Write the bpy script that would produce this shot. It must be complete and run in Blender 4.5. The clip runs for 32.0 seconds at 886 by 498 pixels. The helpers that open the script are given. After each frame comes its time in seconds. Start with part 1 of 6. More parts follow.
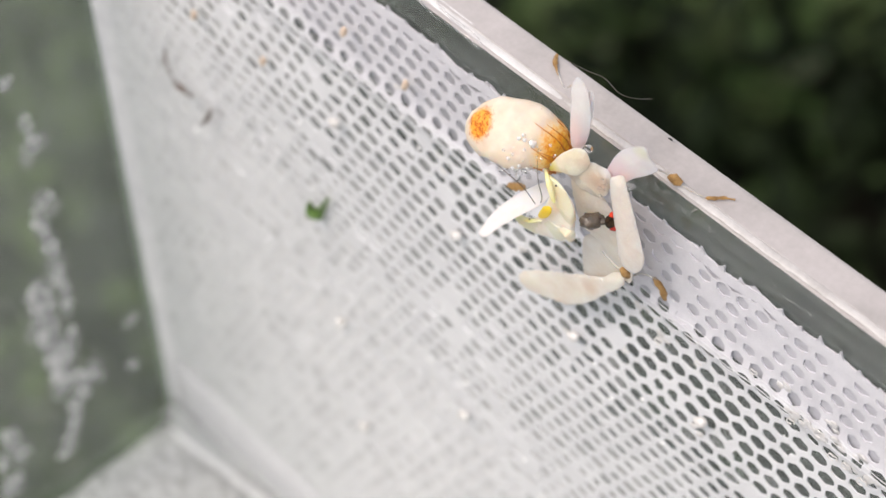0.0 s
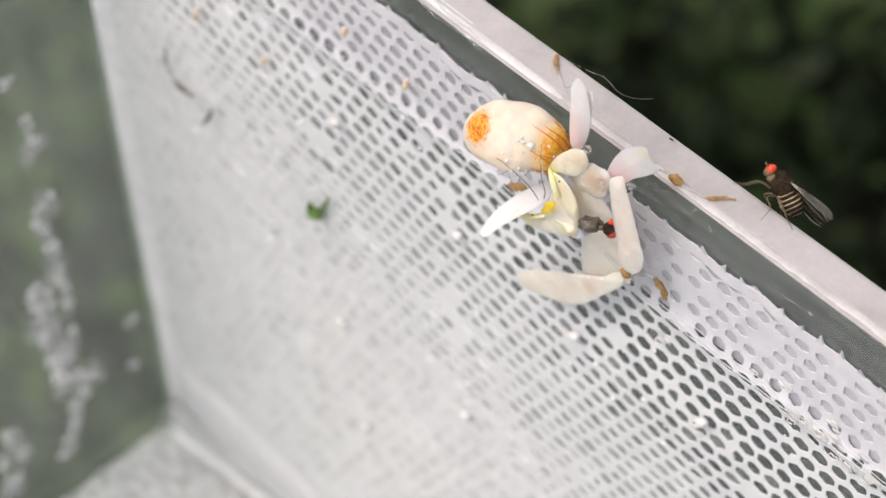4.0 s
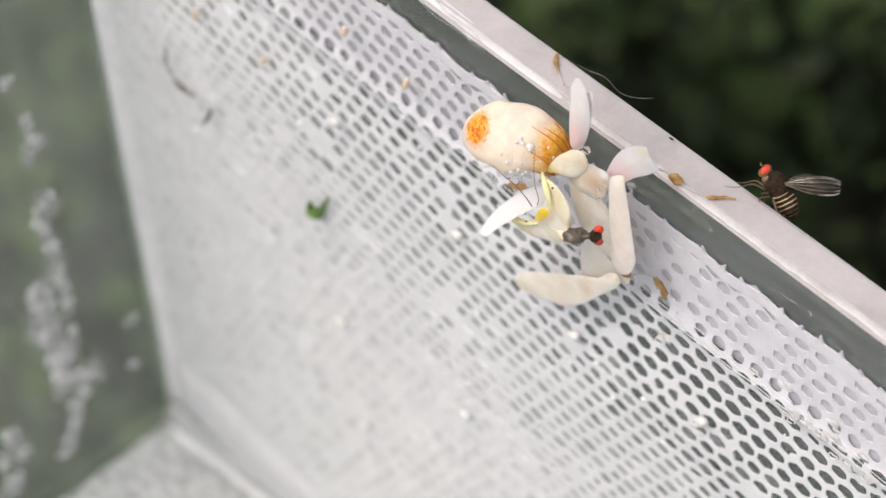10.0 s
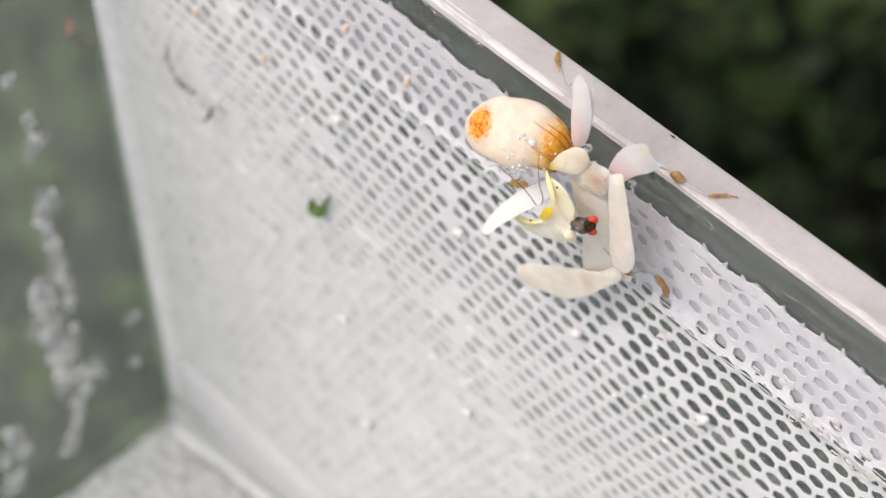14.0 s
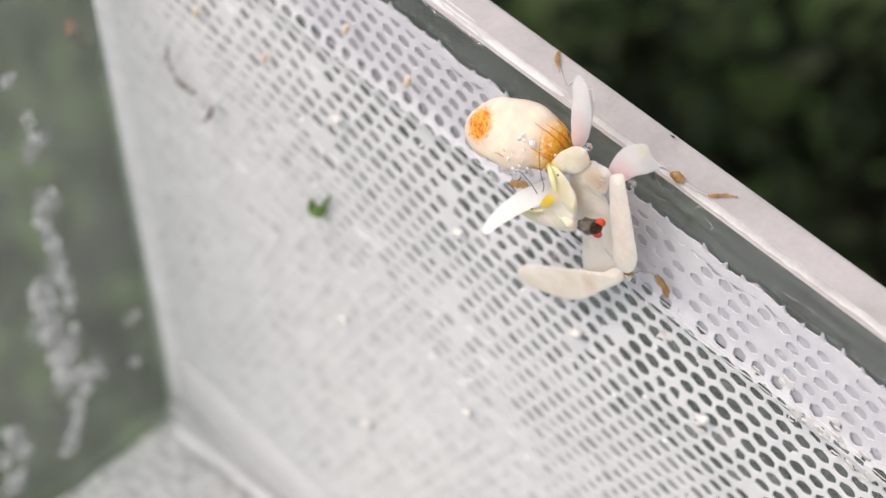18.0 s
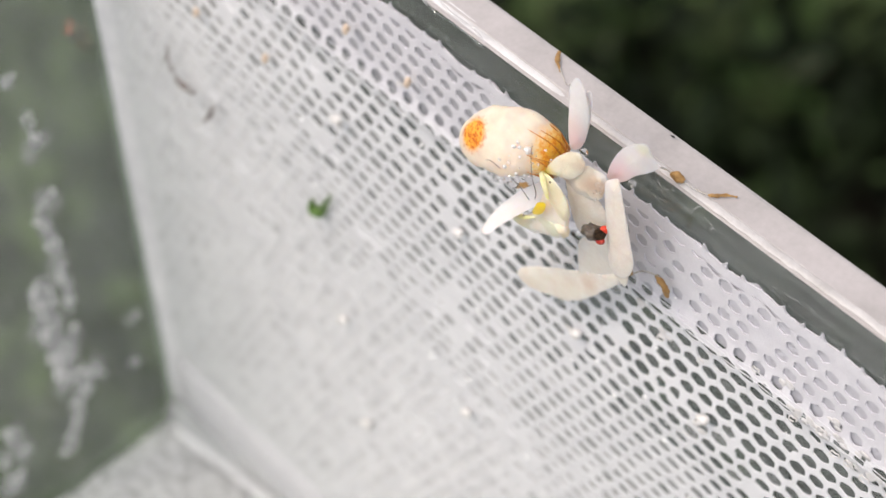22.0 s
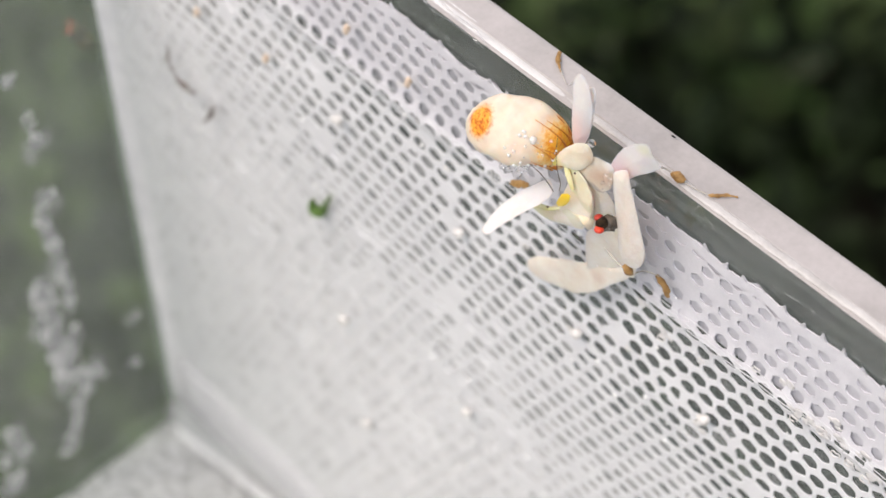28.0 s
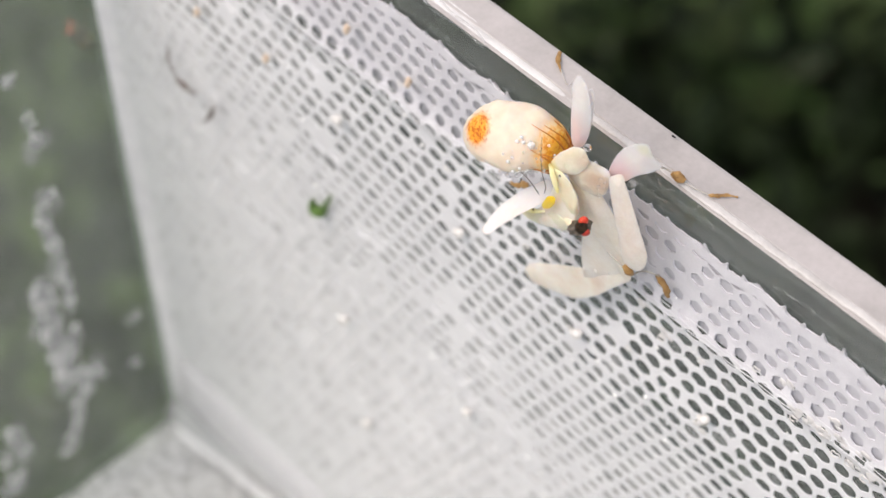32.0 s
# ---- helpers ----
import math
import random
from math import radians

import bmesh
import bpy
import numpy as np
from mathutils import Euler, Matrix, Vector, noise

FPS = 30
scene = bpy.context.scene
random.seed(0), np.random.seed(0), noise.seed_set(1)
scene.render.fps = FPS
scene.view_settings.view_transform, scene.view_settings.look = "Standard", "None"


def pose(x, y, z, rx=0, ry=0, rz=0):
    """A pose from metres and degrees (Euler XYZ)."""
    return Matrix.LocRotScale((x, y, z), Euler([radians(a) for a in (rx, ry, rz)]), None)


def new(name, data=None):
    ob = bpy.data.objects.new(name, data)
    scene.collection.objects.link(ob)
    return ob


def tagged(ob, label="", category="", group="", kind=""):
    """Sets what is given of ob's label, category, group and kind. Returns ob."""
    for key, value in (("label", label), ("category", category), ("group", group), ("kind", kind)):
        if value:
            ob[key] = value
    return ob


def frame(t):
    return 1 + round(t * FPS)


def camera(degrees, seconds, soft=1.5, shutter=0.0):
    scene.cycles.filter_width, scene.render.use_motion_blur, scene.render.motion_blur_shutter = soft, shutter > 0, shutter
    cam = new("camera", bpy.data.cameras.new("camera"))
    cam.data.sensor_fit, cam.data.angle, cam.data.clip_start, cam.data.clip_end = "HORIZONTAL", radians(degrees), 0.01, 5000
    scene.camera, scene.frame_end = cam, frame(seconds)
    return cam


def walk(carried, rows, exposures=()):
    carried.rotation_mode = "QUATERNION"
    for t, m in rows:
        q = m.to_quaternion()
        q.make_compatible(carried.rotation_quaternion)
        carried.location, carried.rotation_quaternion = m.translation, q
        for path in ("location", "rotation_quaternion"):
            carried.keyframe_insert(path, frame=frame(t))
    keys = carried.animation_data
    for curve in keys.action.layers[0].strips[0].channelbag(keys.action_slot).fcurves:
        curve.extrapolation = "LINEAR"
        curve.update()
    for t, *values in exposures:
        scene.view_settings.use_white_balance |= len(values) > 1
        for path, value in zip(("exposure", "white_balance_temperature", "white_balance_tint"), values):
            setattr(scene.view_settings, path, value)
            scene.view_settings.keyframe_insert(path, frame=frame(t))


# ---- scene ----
# A plastic rearing box on an added post above low ground cover; a young flower mantis
# feeds on the netting inside. All lengths below are in millimetres, scaled by MM.
MM = 0.001
RIM = 69.76          # height of the box's rim above its floor
LIP = 2.39           # width of the rim's top
PITCH = 1.2          # distance between the holes of the net

# ---- camera ----
HOLD = pose(0.092235, -0.054250, 0.153961, 37.8949, 1.3745, 46.1402)
cam = camera(21.514, 32.0, soft=1.5)
cam.data.dof.use_dof = True
cam.data.dof.focus_distance = 0.1105
cam.data.dof.aperture_fstop = 55.0
walk(cam, [(0, HOLD @ pose(0, 0, 0, 0.0653, -0.0694, 0)), (1.5, HOLD @ pose(0, 0, 0, 0.0653, -0.0653, 0)), (3.5, HOLD @ pose(0, 0, 0, 0.0653, -0.0555, 0)), (8, HOLD @ pose(0, 0, 0, 0.0625, -0.0486, 0)), (8.5, HOLD @ pose(0, 0, 0, 0.0597, -0.0305, 0)), (9, HOLD @ pose(0, 0, 0, 0.0611, -0.0417, 0)), (9.5, HOLD @ pose(0, 0, 0, 0.0500, -0.0555, 0)), (11, HOLD @ pose(0, 0, 0, 0.0555, -0.0444, 0)), (11.5, HOLD @ pose(0, 0, 0, 0.0250, -0.0167, 0)), (12, HOLD @ pose(0, 0, 0, 0.0000, -0.0333, 0)), (12.5, HOLD @ pose(0, 0, 0, 0.0000, -0.0167, 0)), (20, HOLD @ pose(0, 0, 0, 0.0000, -0.0167, 0)), (24, HOLD @ pose(0, 0, 0, 0.0000, -0.0083, 0)), (28, HOLD @ pose(0, 0, 0, 0.0000, 0.0000, 0)), (31, HOLD @ pose(0, 0, 0, 0.0000, 0.0000, 0)), (31.5, HOLD @ pose(0, 0, 0, 0.0000, 0.0167, 0)), (32, HOLD @ pose(0, 0, 0, 0.0000, 0.0042, 0))],
     exposures=((0, -0.01, 7030, 14), (32, -0.01, 7030, 14)))

# ---- light ----
SUN = Vector((-0.20, -0.46, 0.86)).normalized()
world = bpy.data.worlds.new("world")
scene.world = world
world.use_nodes = True
sky = world.node_tree.nodes.new("ShaderNodeTexSky")
sky.sky_type, sky.sun_disc = 'NISHITA', False
sky.sun_elevation = math.asin(SUN.z)
sky.sun_rotation = math.atan2(SUN.x, SUN.y)
haze = world.node_tree.nodes.new("ShaderNodeHueSaturation")
haze.inputs["Saturation"].default_value = 0.35
world.node_tree.links.new(sky.outputs[0], haze.inputs["Color"])
world.node_tree.links.new(haze.outputs[0], world.node_tree.nodes["Background"].inputs[0])
world.node_tree.nodes["Background"].inputs[1].default_value = 0.25
sun = new("sun", bpy.data.lights.new("sun", 'SUN'))
sun.data.energy, sun.data.angle, sun.data.color = 1.9, radians(28.0), (1.0, 0.94, 0.86)
sun.rotation_euler = SUN.to_track_quat("Z", "Y").to_euler()


# ---- materials ----
def material(name):
    m = bpy.data.materials.new(name)
    m.use_nodes = True
    m.node_tree.nodes.clear()
    return m, m.node_tree.nodes, m.node_tree.links


def node(nodes, kind, **values):
    n = nodes.new(kind)
    for key, value in values.items():
        n.inputs[key.replace("_", " ")].default_value = value
    return n


def coords(nodes, links, scale, kind="Object"):
    c = nodes.new("ShaderNodeTexCoord")
    m = node(nodes, "ShaderNodeMapping", Scale=(scale, scale, scale))
    links.new(c.outputs[kind], m.inputs[0])
    return m


def ramp(nodes, links, source, stops):
    r = nodes.new("ShaderNodeValToRGB")
    while len(r.color_ramp.elements) < len(stops):
        r.color_ramp.elements.new(0.5)
    for e, (at, colour) in zip(r.color_ramp.elements, stops):
        e.position, e.color = at, (*colour, 1)
    links.new(source, r.inputs[0])
    return r


def surface(name, low, high, rough=0.5, grain=2.0, bump=0.1, sub=0.0, metal=0.0, fine=12.0, coat=0.0, spec=0.5, alpha=1.0, glow=0.0, flush=()):
    """A mottled opaque surface: two colours over noise of the given grain (per mm), with fine relief."""
    m, nodes, links = material(name)
    c = coords(nodes, links, 1000.0)
    n1 = node(nodes, "ShaderNodeTexNoise", Scale=grain, Detail=5.0, Roughness=0.6)
    n2 = node(nodes, "ShaderNodeTexNoise", Scale=grain * fine, Detail=3.0)
    for n in (n1, n2):
        links.new(c.outputs[0], n.inputs["Vector"])
    mix = node(nodes, "ShaderNodeMath")
    mix.operation = 'MULTIPLY_ADD'
    mix.inputs[1].default_value = 0.3
    links.new(n2.outputs[0], mix.inputs[0])
    links.new(n1.outputs[0], mix.inputs[2])
    r = ramp(nodes, links, mix.outputs[0], ((0.45, low), (0.85, high)))
    b = node(nodes, "ShaderNodeBsdfPrincipled", Roughness=rough, Metallic=metal)
    b.inputs["Subsurface Weight"].default_value = sub
    b.inputs["Subsurface Radius"].default_value = (1.0, 0.7, 0.5)
    b.inputs["Subsurface Scale"].default_value = 0.0004
    b.inputs["Coat Weight"].default_value = coat
    b.inputs["Specular IOR Level"].default_value = spec
    b.inputs["Alpha"].default_value = alpha
    colour = r.outputs[0]
    for point, reach, hue in flush:
        dist = node(nodes, "ShaderNodeVectorMath")
        dist.operation = 'DISTANCE'
        dist.inputs[1].default_value = point
        links.new(c.outputs[0], dist.inputs[0])
        edge = node(nodes, "ShaderNodeMapRange")
        edge.inputs[1].default_value, edge.inputs[2].default_value = reach * 0.2, reach
        edge.inputs[3].default_value, edge.inputs[4].default_value = 1.0, 0.0
        links.new(dist.outputs["Value"], edge.inputs[0])
        mx = nodes.new("ShaderNodeMix")
        mx.data_type = 'RGBA'
        mx.inputs[7].default_value = (*hue, 1)
        links.new(edge.outputs[0], mx.inputs[0])
        links.new(colour, mx.inputs[6])
        colour = mx.outputs[2]
    links.new(colour, b.inputs["Base Color"])
    bp = node(nodes, "ShaderNodeBump", Strength=bump, Distance=0.0001)
    links.new(n2.outputs[0], bp.inputs["Height"])
    links.new(bp.outputs[0], b.inputs["Normal"])
    o = nodes.new("ShaderNodeOutputMaterial")
    out = b.outputs[0]
    if glow:
        tl = nodes.new("ShaderNodeBsdfTranslucent")
        links.new(r.outputs[0], tl.inputs[0])
        thin = node(nodes, "ShaderNodeMixShader", Fac=glow)
        links.new(b.outputs[0], thin.inputs[1])
        links.new(tl.outputs[0], thin.inputs[2])
        out = thin.outputs[0]
    links.new(out, o.inputs[0])
    return m


def clear(name, haze=0.12, tint=(0.92, 0.96, 0.93), milk=(0.75, 0.77, 0.76), rough=0.08, low=None, grain=0.15, streaks=0.0):
    """Thin clear plastic with a milky haze of scratches and dried water; low: milk ramped up towards the floor by
    height alone (height in mm, amount); streaks: lengthwise milky lines, for scratches and painted reflections.
    """
    m, nodes, links = material(name)
    c = coords(nodes, links, 1000.0)
    n1 = node(nodes, "ShaderNodeTexNoise", Scale=grain, Detail=6.0, Roughness=0.65)
    n2 = node(nodes, "ShaderNodeTexNoise", Scale=grain * 14, Detail=3.0)
    links.new(c.outputs[0], n1.inputs["Vector"])
    links.new(c.outputs[0], n2.inputs["Vector"])
    t = node(nodes, "ShaderNodeBsdfTransparent", Color=(*tint, 1))
    d = node(nodes, "ShaderNodeBsdfDiffuse", Color=(*milk, 1))
    tl = node(nodes, "ShaderNodeBsdfTranslucent", Color=(*milk, 1))
    g = node(nodes, "ShaderNodeBsdfGlossy", Roughness=rough)
    both = node(nodes, "ShaderNodeMixShader", Fac=0.45)
    links.new(d.outputs[0], both.inputs[1])
    links.new(tl.outputs[0], both.inputs[2])
    r = ramp(nodes, links, n1.outputs[0], ((0.25, (haze * 0.4,) * 3), (0.75, (haze * 1.6,) * 3)))
    amount = r.outputs[0]
    # stretched noise: scratches, plus lengthwise reflections painted into the milk
    if streaks:
        long = node(nodes, "ShaderNodeMapping", Scale=(0.07, 1.0, 1.1), Rotation=(0, 0.12, 0))
        links.new(c.outputs[0], long.inputs[0])
        n3 = node(nodes, "ShaderNodeTexNoise", Scale=1.6, Detail=5.0, Roughness=0.7)
        links.new(long.outputs[0], n3.inputs["Vector"])
        line = ramp(nodes, links, n3.outputs[0], ((0.42, (0.0,) * 3), (0.75, (streaks,) * 3)))
        plus = nodes.new("ShaderNodeMath")
        links.new(line.outputs[0], plus.inputs[0])
        links.new(amount, plus.inputs[1])
        amount = plus.outputs[0]
    # plain height ramp that whitens the wall downwards
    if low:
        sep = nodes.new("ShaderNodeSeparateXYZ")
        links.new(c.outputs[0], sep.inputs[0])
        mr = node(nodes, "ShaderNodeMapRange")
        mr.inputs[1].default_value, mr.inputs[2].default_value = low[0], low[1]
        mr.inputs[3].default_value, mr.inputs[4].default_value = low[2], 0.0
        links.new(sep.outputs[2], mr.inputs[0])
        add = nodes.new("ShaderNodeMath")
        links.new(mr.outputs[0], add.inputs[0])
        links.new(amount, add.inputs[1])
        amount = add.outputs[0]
    hz = nodes.new("ShaderNodeMixShader")
    links.new(amount, hz.inputs[0])
    links.new(t.outputs[0], hz.inputs[1])
    links.new(both.outputs[0], hz.inputs[2])
    lw = node(nodes, "ShaderNodeLayerWeight", Blend=0.5)
    steep = nodes.new("ShaderNodeMath")
    steep.operation = 'POWER'
    steep.inputs[1].default_value = 4.0
    links.new(lw.outputs["Facing"], steep.inputs[0])
    fr = nodes.new("ShaderNodeMath")
    fr.operation = 'MULTIPLY_ADD'
    fr.inputs[1].default_value, fr.inputs[2].default_value = 0.6, 0.035
    links.new(steep.outputs[0], fr.inputs[0])
    gl = nodes.new("ShaderNodeMixShader")
    links.new(fr.outputs[0], gl.inputs[0])
    links.new(hz.outputs[0], gl.inputs[1])
    links.new(g.outputs[0], gl.inputs[2])
    bp = node(nodes, "ShaderNodeBump", Strength=0.04, Distance=0.0002)
    links.new(n2.outputs[0], bp.inputs["Height"])
    links.new(bp.outputs[0], g.inputs["Normal"])
    o = nodes.new("ShaderNodeOutputMaterial")
    links.new(gl.outputs[0], o.inputs[0])
    return m


def milky_film(name, slope, least, most, uneven=0.3, single=0.3, milk=(0.70, 0.70, 0.70), grain=0.12):
    """A milky film; slope: (direction, start, end) in mm over which it whitens, uneven by patches and from hole to
    hole.
    """
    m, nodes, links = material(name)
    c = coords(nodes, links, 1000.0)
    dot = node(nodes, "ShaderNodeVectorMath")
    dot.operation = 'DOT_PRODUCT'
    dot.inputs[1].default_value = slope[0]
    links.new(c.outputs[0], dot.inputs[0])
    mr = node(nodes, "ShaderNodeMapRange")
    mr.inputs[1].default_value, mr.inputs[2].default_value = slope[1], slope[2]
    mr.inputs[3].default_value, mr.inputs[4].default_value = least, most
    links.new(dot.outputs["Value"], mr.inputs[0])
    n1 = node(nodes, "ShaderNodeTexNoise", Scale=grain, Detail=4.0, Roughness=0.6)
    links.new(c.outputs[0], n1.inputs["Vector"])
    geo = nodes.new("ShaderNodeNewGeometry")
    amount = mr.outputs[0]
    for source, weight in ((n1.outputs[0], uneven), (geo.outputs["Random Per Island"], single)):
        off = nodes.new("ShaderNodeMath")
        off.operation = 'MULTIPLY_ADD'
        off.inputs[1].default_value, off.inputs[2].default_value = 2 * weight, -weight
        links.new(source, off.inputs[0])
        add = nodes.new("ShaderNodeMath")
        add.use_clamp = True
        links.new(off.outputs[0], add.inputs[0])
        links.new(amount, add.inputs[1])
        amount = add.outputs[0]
    t = node(nodes, "ShaderNodeBsdfTransparent", Color=(0.95, 0.96, 0.95, 1))
    d = node(nodes, "ShaderNodeBsdfDiffuse", Color=(*milk, 1))
    tl = node(nodes, "ShaderNodeBsdfTranslucent", Color=(*milk, 1))
    both = node(nodes, "ShaderNodeMixShader", Fac=0.35)
    links.new(d.outputs[0], both.inputs[1])
    links.new(tl.outputs[0], both.inputs[2])
    hz = nodes.new("ShaderNodeMixShader")
    links.new(amount, hz.inputs[0])
    links.new(t.outputs[0], hz.inputs[1])
    links.new(both.outputs[0], hz.inputs[2])
    g = node(nodes, "ShaderNodeBsdfGlossy", Roughness=0.15)
    gl = node(nodes, "ShaderNodeMixShader", Fac=0.03)
    links.new(hz.outputs[0], gl.inputs[1])
    links.new(g.outputs[0], gl.inputs[2])
    o = nodes.new("ShaderNodeOutputMaterial")
    links.new(gl.outputs[0], o.inputs[0])
    return m


def water(name):
    m, nodes, links = material(name)
    b = node(nodes, "ShaderNodeBsdfPrincipled", Roughness=0.02, IOR=1.33)
    b.inputs["Base Color"].default_value = (1, 1, 1, 1)
    b.inputs["Transmission Weight"].default_value = 1.0
    o = nodes.new("ShaderNodeOutputMaterial")
    links.new(b.outputs[0], o.inputs[0])
    return m


def leafy(name, dark, light):
    m, nodes, links = material(name)
    g = nodes.new("ShaderNodeNewGeometry")
    # last stop: a few leaves far brighter, as painted sun flecks
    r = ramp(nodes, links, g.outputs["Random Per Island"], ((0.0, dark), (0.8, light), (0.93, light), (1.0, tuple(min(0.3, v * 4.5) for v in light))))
    d = node(nodes, "ShaderNodeBsdfPrincipled", Roughness=0.6)
    d.inputs["Specular IOR Level"].default_value = 0.12
    tl = nodes.new("ShaderNodeBsdfTranslucent")
    links.new(r.outputs[0], d.inputs["Base Color"])
    links.new(r.outputs[0], tl.inputs[0])
    mx = node(nodes, "ShaderNodeMixShader", Fac=0.2)
    links.new(d.outputs[0], mx.inputs[1])
    links.new(tl.outputs[0], mx.inputs[2])
    o = nodes.new("ShaderNodeOutputMaterial")
    links.new(mx.outputs[0], o.inputs[0])
    return m


def abdomen_skin(tail, waist):
    """Cream skin with a freckled orange spot near the tail and an orange flush at the waist; both points in the part's own millimetres."""
    m, nodes, links = material("abdomen_skin")
    c = coords(nodes, links, 1000.0)
    n1 = node(nodes, "ShaderNodeTexNoise", Scale=1.3, Detail=4.0)
    n2 = node(nodes, "ShaderNodeTexNoise", Scale=4.5, Detail=4.0, Roughness=0.7)
    for n in (n1, n2):
        links.new(c.outputs[0], n.inputs["Vector"])
    base = ramp(nodes, links, n1.outputs[0], ((0.3, (0.66, 0.54, 0.44)), (0.7, (0.76, 0.67, 0.55))))
    colour = base.outputs[0]
    for point, reach, hue, speck in ((tail, 0.92, (0.84, 0.38, 0.05), (0.52, 0.13, 0.01)), (waist, 1.7, (0.90, 0.64, 0.32), (0.90, 0.52, 0.16)), (waist, 1.2, (0.95, 0.50, 0.06), (0.82, 0.30, 0.02))):
        dist = node(nodes, "ShaderNodeVectorMath")
        dist.operation = 'DISTANCE'
        dist.inputs[1].default_value = point
        links.new(c.outputs[0], dist.inputs[0])
        rough = nodes.new("ShaderNodeMath")
        rough.operation = 'MULTIPLY_ADD'
        rough.inputs[1].default_value = 0.7
        links.new(n2.outputs[0], rough.inputs[0])
        links.new(dist.outputs["Value"], rough.inputs[2])
        edge = node(nodes, "ShaderNodeMapRange")
        edge.inputs[1].default_value, edge.inputs[2].default_value = reach * 0.75 + 0.3, reach + 0.45
        edge.inputs[3].default_value, edge.inputs[4].default_value = 1.0, 0.0
        links.new(rough.outputs[0], edge.inputs[0])
        inner = ramp(nodes, links, n2.outputs[0], ((0.42, speck), (0.52, hue)))
        mx = nodes.new("ShaderNodeMix")
        mx.data_type = 'RGBA'
        links.new(edge.outputs[0], mx.inputs[0])
        links.new(colour, mx.inputs[6])
        links.new(inner.outputs[0], mx.inputs[7])
        colour = mx.outputs[2]
    b = node(nodes, "ShaderNodeBsdfPrincipled", Roughness=0.38)
    b.inputs["Specular IOR Level"].default_value = 0.35
    b.inputs["Subsurface Weight"].default_value = 0.7
    b.inputs["Subsurface Radius"].default_value = (1.0, 0.7, 0.45)
    b.inputs["Subsurface Scale"].default_value = 0.00020
    links.new(colour, b.inputs["Base Color"])
    bp = node(nodes, "ShaderNodeBump", Strength=0.25, Distance=0.0001)
    links.new(n2.outputs[0], bp.inputs["Height"])
    links.new(bp.outputs[0], b.inputs["Normal"])
    o = nodes.new("ShaderNodeOutputMaterial")
    links.new(b.outputs[0], o.inputs[0])
    return m


def wing_skin(name):
    m, nodes, links = material(name)
    t = node(nodes, "ShaderNodeBsdfTransparent", Color=(0.66, 0.62, 0.57, 1))
    g = node(nodes, "ShaderNodeBsdfGlossy", Roughness=0.35)
    g.inputs[0].default_value = (0.9, 0.9, 0.9, 1)
    mx = node(nodes, "ShaderNodeMixShader", Fac=0.025)
    links.new(t.outputs[0], mx.inputs[1])
    links.new(g.outputs[0], mx.inputs[2])
    o = nodes.new("ShaderNodeOutputMaterial")
    links.new(mx.outputs[0], o.inputs[0])
    return m


NET = surface("net_plastic", (0.655, 0.658, 0.690), (0.755, 0.757, 0.785), 0.42, 0.6, 0.25, 0.0)
FOLD = surface("fold_film", (0.72, 0.71, 0.75), (0.87, 0.86, 0.89), 0.45, 0.5, 0.5)
LILAC = surface("lilac_net", (0.60, 0.59, 0.635), (0.70, 0.69, 0.73), 0.45, 0.8, 0.3)
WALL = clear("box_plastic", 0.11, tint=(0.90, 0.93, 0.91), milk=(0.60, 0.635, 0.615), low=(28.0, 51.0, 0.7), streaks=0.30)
SIDE = clear("side_plastic", 0.12, tint=(0.92, 0.95, 0.90), milk=(0.67, 0.73, 0.66), grain=0.09)
RIMMAT = surface("rim_plastic", (0.37, 0.345, 0.335), (0.49, 0.455, 0.45), 0.34, 0.30, 0.10, 0.0, coat=0.3)
# paler than rim_plastic: the ridge's sheen is put into its base colour
GLOSSRIM = surface("rim_gloss", (0.52, 0.51, 0.51), (0.70, 0.69, 0.69), 0.45, 0.6, 0.2, coat=0.05, spec=0.4)
# lighter copy of the rim colour for the facet that catches light
INNER = surface("rim_inner_edge", (0.43, 0.41, 0.40), (0.62, 0.60, 0.59), 0.5, 0.5, 0.2)
# near-white base that paints glints on the rim and the net
SHINE = surface("painted_glint", (0.93, 0.93, 0.93), (0.98, 0.98, 0.98), 0.25, 0.5, 0.1, coat=1.0, spec=1.0)
FILM = milky_film("tape_film", ((1.0, 0.0, 0.0), 34.0, 54.0), 0.56, 0.86, 0.24, 0.0, (0.74, 0.72, 0.78), 0.40)
# slope fitted to how the holes' contrast fades in the camera's view
HOLEFILM = milky_film("hole_film", ((0.4, 0.0, 1.0), 77.5, 50.0), 0.04, 0.88, 0.34, 0.18, (0.77, 0.765, 0.78), 0.45)
FROTH = surface("dried_froth", (0.70, 0.69, 0.69), (0.84, 0.82, 0.82), 0.4, 1.2, 0.5, alpha=0.85)
TISSUE = surface("wet_tissue", (0.20, 0.205, 0.205), (0.92, 0.91, 0.94), 0.6, 1.5, 0.6)
# corner grey darkened to carry the shaded valley beside the tissue
EDGE = surface("moulded_edge", (0.34, 0.34, 0.36), (0.48, 0.48, 0.51), 0.25, 0.2, 0.1, coat=0.3)
STONE = surface("post_stone", (0.20, 0.20, 0.19), (0.34, 0.33, 0.31), 0.85, 0.03, 0.5)
# soil colour taken almost to black to hold the shade under the leaves
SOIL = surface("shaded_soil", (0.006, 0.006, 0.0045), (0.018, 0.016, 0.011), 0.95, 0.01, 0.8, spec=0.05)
# near-black green: the shade over the ground cover is in the leaf colour
LEAF = leafy("shade_toned_leaves", (0.0012, 0.0025, 0.001), (0.016, 0.027, 0.009))
